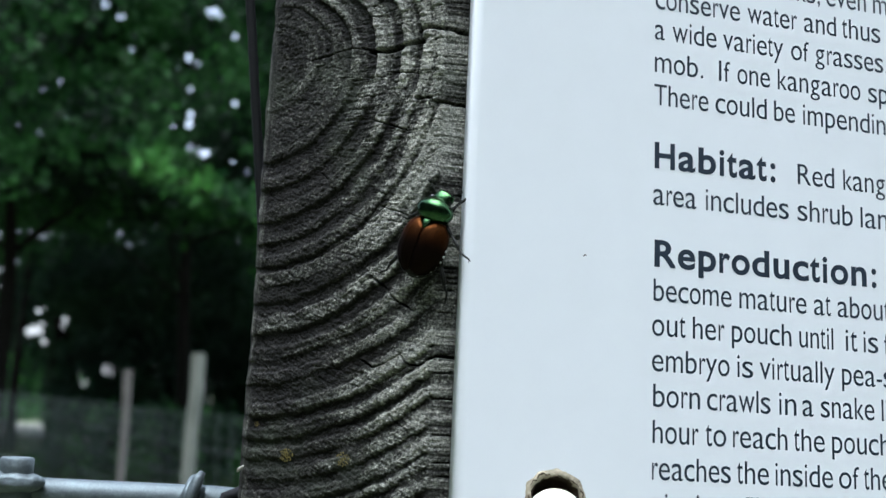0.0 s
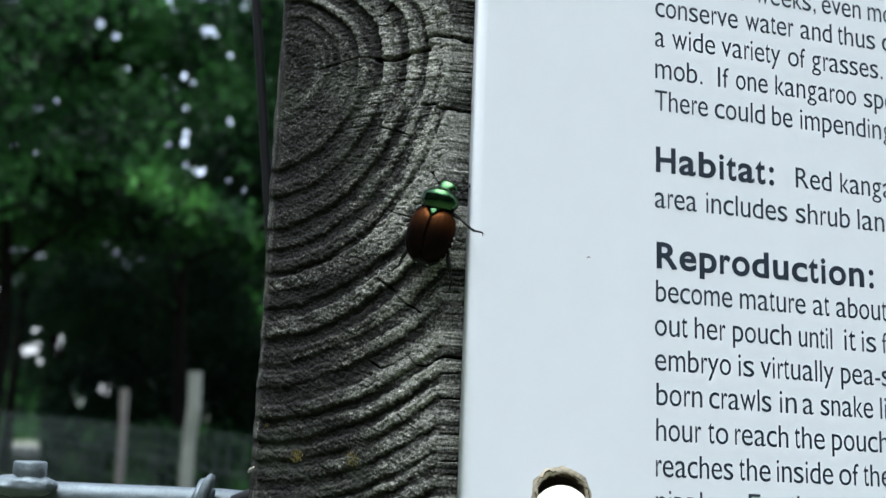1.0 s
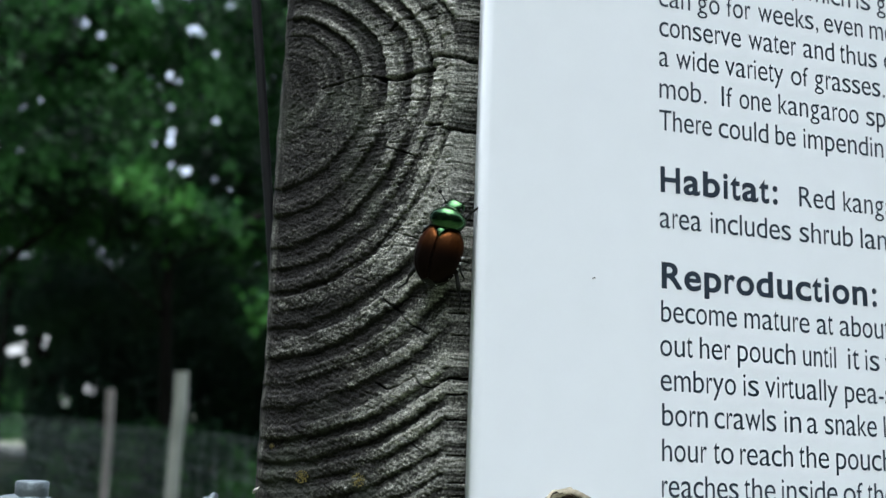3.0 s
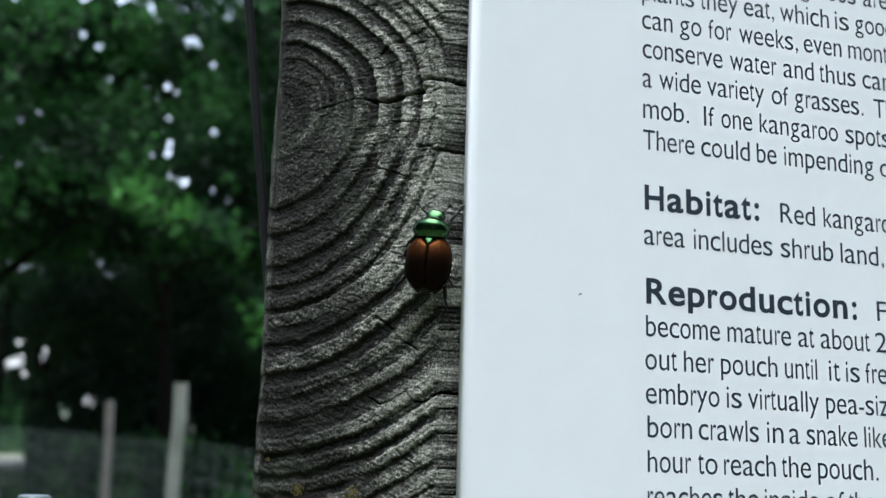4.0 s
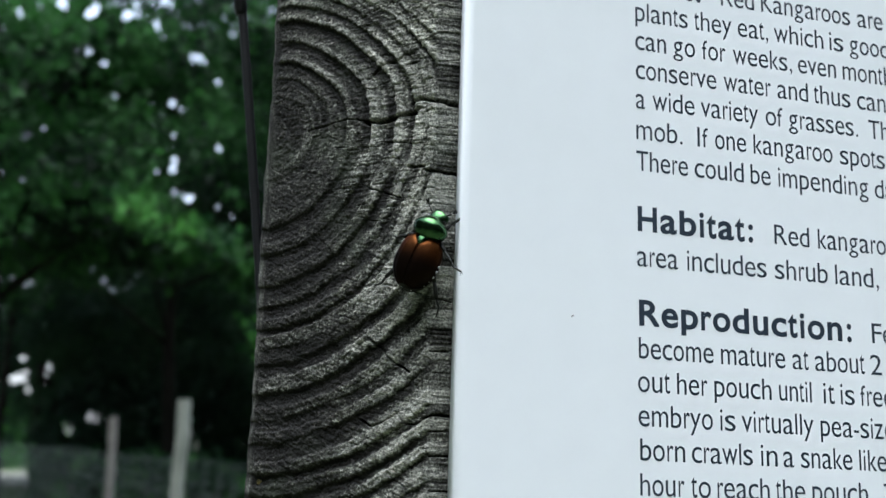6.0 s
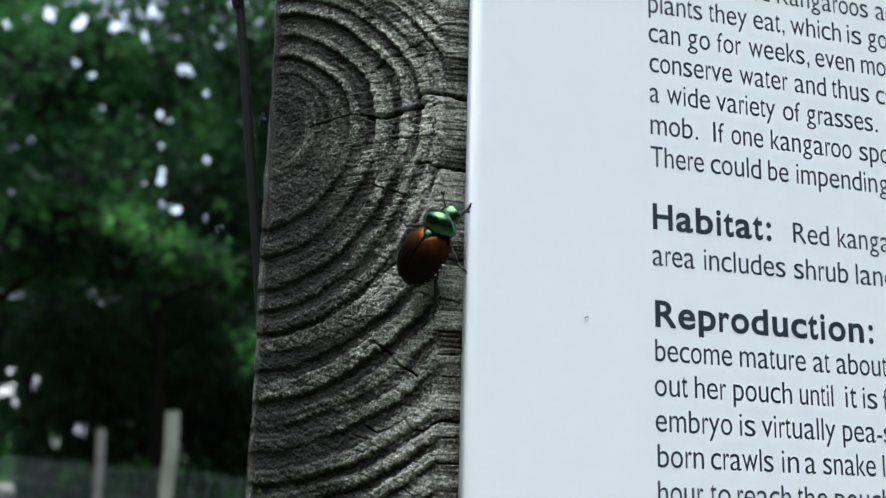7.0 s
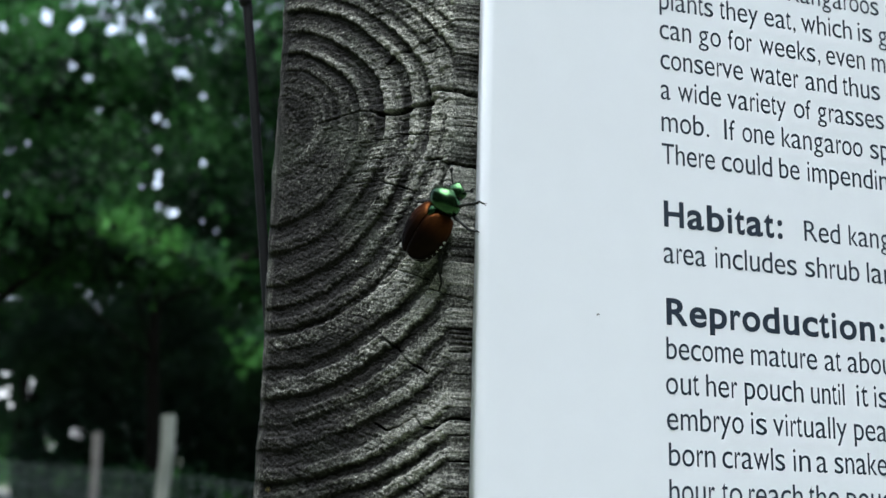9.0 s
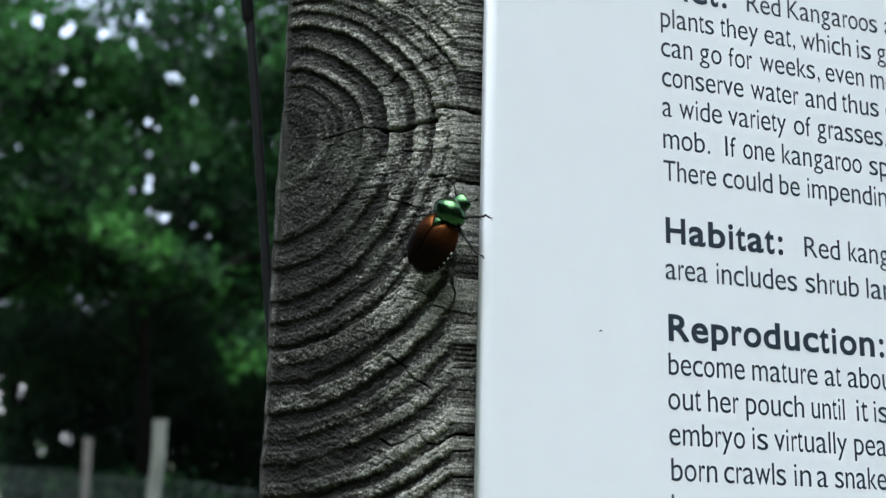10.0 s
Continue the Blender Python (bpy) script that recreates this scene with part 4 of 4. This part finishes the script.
LOW_GAPS = [(-0.1381, 0.0399, 0.0055), (-0.1233, 0.0444, 0.0059), (-0.1187, 0.0362, 0.0046), (-0.1226, 0.0163, 0.0029), (-0.1123, 0.0199, 0.0016), (-0.085, 0.0112, 0.0036), (-0.0996, 0.0011, 0.0026), (-0.1355, 0.0532, 0.0023), (-0.1313, 0.0308, 0.0029), (-0.1037, 0.0072, 0.0016), (-0.0959, -0.0416, 0.0035), (-0.0796, -0.0414, 0.0039), (-0.0446, -0.0417, 0.0035), (0.0098, -0.043, 0.0044), (-0.0615, -0.0478, 0.0026), (-0.0223, -0.0463, 0.0026), (-0.1511, -0.0162, 0.028), (-0.1365, -0.0382, 0.026), (-0.152, -0.045, 0.028), (-0.1351, -0.0155, 0.016), (-0.141, -0.026, 0.026)]


def shards(gaps):
    """Break each opening into a cluster of small uneven ones."""
    rnd, out = random.Random(21), []
    for u, w, r in gaps:
        if r > 0.01:
            out.append((u, w, r * 0.46))
            continue
        for k in range(3 + round(r * 1300)):
            a, d = rnd.random() * 6.28, r * (0.15 + 0.95 * rnd.random())
            out.append((u + d * math.cos(a), w + d * math.sin(a), r * (rnd.uniform(0.04, 0.22) if w > 0.1 else rnd.uniform(0.2, 0.45))))
    return out


GAPS = shards(HIGH_GAPS + LOW_GAPS)


def leaves(spots, count, spread, size, seed, root=(0, 0)):
    """Many small folded leaves scattered round spots."""
    rnd = np.random.RandomState(seed)
    spots = np.asarray(spots)
    n = len(spots) * count
    c = np.repeat(spots, count, 0) + rnd.normal(0, 1, (n, 3)) * np.array(spread)
    far = np.maximum(c[:, 1] + root[1], 0.01)
    u, w = (c[:, 0] + root[0]) / far, (c[:, 2] - 1.3) / far
    clear = np.ones(n, bool)
    for gu, gw, gr in GAPS:
        clear &= (np.hypot(u - gu, w - gw) > gr + 0.25 * size / far) | (far < 2) | ((far > 42) & (far < 70))
    c = c[clear]
    n = len(c)
    d = rnd.normal(0, 1, (n, 3))
    d[:, 2] -= 0.4
    d /= np.linalg.norm(d, axis=1)[:, None]
    side = np.cross(d, rnd.normal(0, 1, (n, 3)))
    side /= np.linalg.norm(side, axis=1)[:, None]
    ln = size * (0.6 + 0.8 * rnd.rand(n))[:, None]
    nrm = np.cross(d, side)
    quad = np.stack([c - d * ln * 0.5, c + side * ln * 0.33 + nrm * ln * 0.08, c + d * ln * 0.5, c - side * ln * 0.33 + nrm * ln * 0.08], 1)
    me = bpy.data.meshes.new("crown")
    me.vertices.add(n * 4)
    me.vertices.foreach_set("co", quad.reshape(-1))
    me.loops.add(n * 4)
    me.loops.foreach_set("vertex_index", np.arange(n * 4, dtype=np.int32))
    me.polygons.add(n)
    me.polygons.foreach_set("loop_start", np.arange(0, n * 4, 4, dtype=np.int32))
    me.update(calc_edges=True)
    return me


def tree(x, y, height, width, base, seed, clumps, material=LEAF, thick=0.14, per=115, hollow=0.0, leaf=0.115, boughs=()):
    rnd = random.Random(seed)
    t = thing("tree", pose(x, y, 0), "tall leafy green deciduous tree", "tree", "trees behind the fence")
    bend = rnd.uniform(-0.3, 0.3)
    trunk = [Vector((bend * (k / 8) ** 2 + 0.05 * math.sin(k + seed), 0.05 * math.cos(k * 1.3), height * 0.85 * k / 8)) for k in range(9)]
    bm = tube(trunk, [thick * (1 - 0.85 * k / 8) * (1.35 if k == 0 else 1) for k in range(9)], 10)
    spots = []
    for k in range(clumps):
        h = base + (height - base) * rnd.random() ** 0.85
        f = (h - base) / (height - base)
        out = width * (0.35 + 0.65 * math.sin(math.pi * min(1, 0.16 + 0.84 * f)) ** 0.7) * rnd.random() ** 0.55
        a = rnd.random() * 2 * math.pi
        tip = Vector((bend * f + out * math.cos(a), out * math.sin(a), h - 0.12 * out))
        if noise.noise(Vector((tip.x + x, tip.y + y, tip.z * 1.2)) * 0.75 + Vector((seed, 0, 0))) < hollow and h > 4.4:
            continue
        spots.append(tip)
        if k % 9 == 0:
            root = trunk[min(8, max(2, int(8 * h / (height * 0.85)) - 1))]
            mid = (root + tip) / 2 + Vector((0, 0, 0.3 * rnd.random()))
            tube([root, mid, tip], [thick * 0.28, thick * 0.15, thick * 0.05], 6, bm)
    sprays = []
    for run in boughs:  # a low limb with leafy sprays hung along it
        pts = [Vector(p) - Vector((x, y, 0)) for p in run]
        tube([Vector((0, 0, height * 0.5))] + pts, [thick * 0.4] + [thick * 0.3 * (1 - k / len(pts)) + 0.008 for k in range(len(pts))], 6, bm)
        for p, q in zip(pts, pts[1:]):
            sprays += [p.lerp(q, f) + Vector((rnd.uniform(-0.1, 0.1), rnd.uniform(-0.3, 0.3), rnd.uniform(-0.12, 0.12))) for f in (0.0, 0.33, 0.67)]
    part("trunk", bm, BARK, t, "dark trunk and limbs")
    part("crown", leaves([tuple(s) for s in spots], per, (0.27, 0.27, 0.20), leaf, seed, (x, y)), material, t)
    # sprays take the lit leaf colour, so the boughs look brightly lit
    if sprays:
        part("spray", leaves([tuple(s) for s in sprays], 34, (0.15, 0.17, 0.085), leaf * 0.9, seed + 1, (x, y)), LEAF_LIT, t, "leaves on low boughs, coloured as if brightly lit")
    return t


BOUGHS = ([(0.11, 13.88, 3.16), (-0.09, 13.7, 3.29), (-0.33, 13.7, 3.38), (-0.64, 13.7, 3.49), (-0.88, 13.7, 3.6), (-1.17, 13.61, 3.69)], [(0.91, 13.97, 2.85), (0.71, 13.88, 2.63), (0.6, 13.79, 2.4), (0.46, 13.79, 2.24)], [(1.3, 15.6, 7.2), (0.9, 15.5, 6.8), (0.55, 15.4, 6.5), (0.25, 15.3, 6.9), (0.6, 15.4, 7.3)], [(0.8, 15.6, 5.9), (0.55, 15.5, 6.1), (0.2, 15.4, 6.3)])
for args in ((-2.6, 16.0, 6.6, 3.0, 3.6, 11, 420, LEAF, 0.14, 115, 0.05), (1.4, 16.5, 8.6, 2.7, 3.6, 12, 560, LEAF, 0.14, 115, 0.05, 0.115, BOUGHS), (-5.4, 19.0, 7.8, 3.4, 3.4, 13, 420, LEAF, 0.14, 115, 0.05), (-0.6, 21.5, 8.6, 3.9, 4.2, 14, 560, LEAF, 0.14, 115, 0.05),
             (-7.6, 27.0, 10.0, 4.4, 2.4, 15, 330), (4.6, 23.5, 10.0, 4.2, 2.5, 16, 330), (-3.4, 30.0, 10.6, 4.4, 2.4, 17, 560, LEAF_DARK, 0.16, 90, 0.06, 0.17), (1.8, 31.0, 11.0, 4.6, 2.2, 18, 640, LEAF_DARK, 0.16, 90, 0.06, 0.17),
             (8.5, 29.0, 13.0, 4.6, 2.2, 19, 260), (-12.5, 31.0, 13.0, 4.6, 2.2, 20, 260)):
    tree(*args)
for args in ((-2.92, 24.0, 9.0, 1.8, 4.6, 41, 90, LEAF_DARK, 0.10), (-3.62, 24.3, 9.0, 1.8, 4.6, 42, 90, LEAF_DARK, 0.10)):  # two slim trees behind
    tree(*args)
# unseen trees added behind and left of the camera to block low sky light
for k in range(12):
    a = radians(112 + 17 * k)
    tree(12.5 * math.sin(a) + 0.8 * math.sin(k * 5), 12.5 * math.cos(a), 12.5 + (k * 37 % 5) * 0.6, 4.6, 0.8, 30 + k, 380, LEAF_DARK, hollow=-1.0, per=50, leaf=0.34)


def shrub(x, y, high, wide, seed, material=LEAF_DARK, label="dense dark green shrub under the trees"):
    rnd = random.Random(seed)
    t = thing("shrub", pose(x, y, 0), label, "shrub", "shrubs under the trees")
    bm, spots = bmesh.new(), []
    for k in range(9):
        a = rnd.random() * 6.28
        tip = Vector((wide * 0.7 * math.cos(a), wide * 0.5 * math.sin(a), high * rnd.uniform(0.6, 0.95)))
        tube([Vector((0.1 * math.cos(a), 0.1 * math.sin(a), 0)), tip * 0.5, tip], [0.03, 0.02, 0.008], 6, bm)
    for k in range(190):
        a, r, h = rnd.random() * 6.28, rnd.random() ** 0.5, rnd.random()
        spots.append((wide * r * math.cos(a) * (1 - 0.4 * h), 0.6 * wide * r * math.sin(a), high * h))
    part("stem", bm, BARK, t)
    part("foliage", leaves(spots, 60, (0.2, 0.2, 0.16), 0.11, seed, (x, y)), material, t)


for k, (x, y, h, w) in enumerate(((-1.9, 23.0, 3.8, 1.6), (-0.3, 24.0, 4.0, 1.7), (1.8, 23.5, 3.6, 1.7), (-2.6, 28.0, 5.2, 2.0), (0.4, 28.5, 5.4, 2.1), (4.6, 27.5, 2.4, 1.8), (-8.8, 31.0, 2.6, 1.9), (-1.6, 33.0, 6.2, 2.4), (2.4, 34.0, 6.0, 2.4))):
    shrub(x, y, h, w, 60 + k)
for k, (x, y) in enumerate(((-2.05, 19.0), (-1.72, 19.4), (-1.32, 18.6), (-0.95, 19.2), (-0.55, 18.8), (-0.1, 19.0), (0.2, 18.2))):
    shrub(x, y, 0.62 + 0.1 * math.sin(3 * k), 0.3, 90 + k, LEAF_LIT, "low pale green plant beyond the fence")
shrub(-7.2, 46.0, 2.3, 1.5, 81, LEAF_LIT, "bright green shrub in the open meadow")
shrub(-6.4, 52.0, 2.2, 1.4, 82, LEAF_LIT, "bright green shrub in the open meadow")


spots = []
rnd = random.Random(77)
for k in range(1500):
    a = rnd.random() * 2 * math.pi
    r = rnd.uniform(75, 105)
    spots.append((r * math.sin(a), r * math.cos(a), (10 + 5 * noise.noise(Vector((6 * math.sin(a), 6 * math.cos(a), 0)))) * rnd.random() ** 0.8))
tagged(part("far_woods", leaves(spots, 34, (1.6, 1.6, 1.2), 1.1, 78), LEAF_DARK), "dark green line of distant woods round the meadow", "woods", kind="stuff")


def fence_post(x, y, high, wide, material, label, seed, lean=0.0):
    rnd = random.Random(seed)
    pts = [Vector((0.004 * rnd.uniform(-1, 1), 0.004 * rnd.uniform(-1, 1), high * k / 10)) for k in range(11)]
    bm = tube(pts + [pts[-1] + Vector((0, 0, 0.003))], [wide / 2 * rnd.uniform(0.97, 1.03) for _ in range(11)] + [wide / 2 * 0.97], 14)
    for v in bm.verts:  # sawn a little askew, with shallow splits down the sides
        if v.co.z > high - 0.02:
            v.co.z += 0.10 * v.co.x
        if rnd.random() < 0.12:
            v.co.x, v.co.y = v.co.x * 0.93, v.co.y * 0.93
    ob = part("fence_post", bm, material, smooth=False)
    ob.matrix_basis = pose(x, y, 0, 0, lean, 0)
    return tagged(ob, label, "fence post", "posts of the far fence")


fence_post(-0.137, 5.40, 1.447, 0.056, POST_PALE, "pale grey-green round wooden fence post", 1, 1.7)
fence_post(-0.481, 7.00, 1.385, 0.046, POST_BROWN, "brownish weathered round wooden fence post", 2)
fence_post(0.31, 3.80, 1.45, 0.062, POST_BROWN, "brownish weathered round wooden fence post", 3)
fence = thing("wire_fence", Matrix.Identity(4), "dull woven wire netting strung along the far fence posts", "fence")
FX = Vector((-0.2578, 0.9662, 0))
F0 = Vector((-0.097, 5.40, 0)) + Vector((0.047, 0.0125, 0))
for k in range(9):
    part("line_wire", tube([F0 + FX * d + Vector((0, 0, 0.12 + 0.135 * k + 0.006 * math.sin(d * 2 + k))) for d in (-2.5, -1.2, 0, 0.8, 1.66, 3, 4.5, 6.5, 10.0)], 0.0013, 6), WIRE, fence)
for k in range(62):
    p = F0 + FX * (-2.4 + 0.20 * k)
    part("stay_wire", tube([p + Vector((0, 0, 0.10)), p + Vector((0, 0, 1.205))], 0.0009, 5), WIRE, fence)
net = bmesh.new()  # fine mesh laced over the line wires
for k in range(165):
    p = F0 + FX * (-2.4 + 0.075 * k) + Vector((0.003, 0, 0))
    tube([p + Vector((0, 0, 0.05)), p + Vector((0.004 * math.sin(k), 0, 0.65)), p + Vector((0, 0, 1.19))], 0.00045, 4, net)
for k in range(19):
    tube([F0 + FX * d + Vector((0.003, 0, 0.06 + 0.062 * k + 0.004 * math.sin(d * 3 + k))) for d in (-2.4, -1, 0.4, 1.8, 3.2, 4.8, 7.0, 10.0)], 0.00045, 4, net)
part("netting", net, WIRE, fence, "fine grey wire mesh")

rnd = np.random.RandomState(2)
n = 26000
gx, gy = rnd.uniform(-8, 8, n), rnd.uniform(-8, 34, n)
gv = np.zeros((n, 3, 3))
ga, gh = rnd.rand(n) * 6.28, 0.10 + 0.22 * rnd.rand(n)
gv[:, 0] = np.stack([gx - 0.02 * np.cos(ga), gy - 0.02 * np.sin(ga), np.full(n, -0.03)], 1)
gv[:, 1] = np.stack([gx + 0.02 * np.cos(ga), gy + 0.02 * np.sin(ga), np.full(n, -0.03)], 1)
gv[:, 2] = np.stack([gx + rnd.normal(0, 0.06, n), gy + rnd.normal(0, 0.06, n), gh], 1)
gm = mesh_of("grass", gv.reshape(-1, 3).tolist(), np.arange(n * 3).reshape(-1, 3).tolist(), False)
tagged(part("grass", gm, BLADE), "long green meadow grass round the fence", "grass", kind="stuff")


# ---- what moves ----
def beetle_pose(u, z, al, psi, be):
    """On the post's edge: al turns its back toward the chamfer, psi its head from straight up to the right, be lifts its nose."""
    a, p, b = radians(al), radians(psi), radians(be)
    back, right, up = Vector((-math.sin(a), -math.cos(a), 0)), Vector((math.cos(a), -math.sin(a), 0)), Vector((0, 0, 1))
    ahead, side = up * math.cos(p) + right * math.sin(p), right * math.cos(p) - up * math.sin(p)
    ahead, back = ahead * math.cos(b) + back * math.sin(b), back * math.cos(b) - ahead * math.sin(b)
    m = Matrix((side, ahead, back)).transposed().to_4x4()
    m.translation = (u / 100, 0.0033, z / 100)
    return BOARD @ m


BEETLE = [
    (0, -2.796, -1.409, 34.5, 19.7, 2.4),
    (0.5, -2.781, -1.318, 27.7, 11.5, 1.3),
    (1, -2.812, -1.255, 31.1, 14.8, -1.0),
    (1.5, -2.797, -1.274, 34.8, 21.8, 1.8),
    (2, -2.798, -1.277, 35.5, 22.1, 1.1),
    (3.5, -2.772, -1.187, 31.2, 8.2, 0.3),
    (4, -2.824, -1.133, 25.8, 4.0, -0.1),
    (4.5, -2.787, -1.045, 32.9, 9.2, -0.8),
    (5, -2.768, -0.920, 39.0, 16.9, -0.9),
    (6.5, -2.821, -0.838, 36.6, 25.0, 0.2),
    (7, -2.815, -0.799, 42.0, 32.1, 0.6),
    (7.5, -2.837, -0.759, 40.9, 39.5, -0.2),
    (8, -2.865, -0.686, 40.3, 38.4, -1.1),
    (8.5, -2.883, -0.623, 38.4, 39.4, 1.6),
    (9, -2.868, -0.560, 50.1, 40.2, 3.5),
    (9.5, -2.884, -0.531, 48.7, 38.2, 0.7),
    (10, -2.867, -0.512, 48.1, 34.2, 0.2),
]


def swing(ob, hip, rows, mirror=False):
    """Turn a leg about its hip: (seconds, angle from straight out, lift)."""
    sd = -1 if mirror else 1
    walk(ob, [(t, pose(sd * hip[0] * MM, hip[1] * MM, hip[2] * MM, 0, -lift, a)) for t, a, lift in rows])


def motions():
    walk(beetle, [(t, beetle_pose(*v)) for t, *v in BEETLE])
    walk(pronotum, [(t, pose(0, 1.75 * MM, 1.05 * MM, 0, 0, a)) for t, a in ((0, -3), (0.5, -1), (1, -2), (2, -4), (3.5, -1), (4.5, -1), (5, -4), (6.5, -4), (7, -6), (7.5, -8), (8, -8), (9, -6), (10, -6))])
    swing(mid_right, MID_HIP, ((0, -36, 16), (0.5, -25, 24), (1, -24, 24), (1.5, -58, 6), (2, -29, 20), (2.8, -66, 5), (3.5, -74, 1), (4, -78, 1), (4.5, -72, 1), (5, -27, 22), (5.8, -33, 20), (6.5, -30, 18), (7, -27, 18), (7.5, -10, 22), (8, -12, 22), (8.5, -8, 22), (9, 6, 21), (9.5, -8, 18), (10, -16, 10)))
    swing(fore_right, FORE_HIP, ((0, 66, -12), (1, 70, -12), (2, 64, -12), (3.5, 60, -8), (4, 62, -10), (4.5, 60, -10), (5, 58, -12), (6.5, 76, -12), (7.5, 100, -14), (8, 104, -14), (8.5, 100, -14), (9, 42, 15), (9.5, 40, 17), (10, 32, 15)))
    swing(hind_right, HIND_HIP, ((0, -58, -4), (0.5, -70, -4), (1, -66, -6), (1.5, -57, -4), (2, -54, -4), (3.5, -74, -4), (4, -80, -4), (4.5, -76, -6), (5, -62, -6), (6.5, -58, -6), (7.5, -62, -8), (9, -54, -8), (9.5, -60, -8), (10, -46, -8)))
    swing(fore_left, FORE_HIP, ((0, 222, -8), (1, 230, -8), (2, 220, -8), (3.5, 230, -8), (5, 222, -8), (6.5, 226, -8), (7.5, 218, -8), (8.5, 226, -8), (10, 220, -8)), True)
    swing(mid_left, MID_HIP, ((0, 232, -14), (1, 228, -14), (2, 234, -14), (3.5, 232, -14), (5, 226, -12), (6.5, 204, -6), (8, 212, -4), (9, 214, -4), (10, 210, -4)), True)
    swing(hind_left, HIND_HIP, ((0, 246, -6), (0.5, 250, -2), (1, 256, -2), (1.5, 258, -2), (2, 262, -2), (3.5, 242, -2), (4, 238, -2), (5, 250, -6), (6.5, 242, -6), (7.5, 246, -4), (9, 250, -4), (10, 250, -4)), True)


motions()
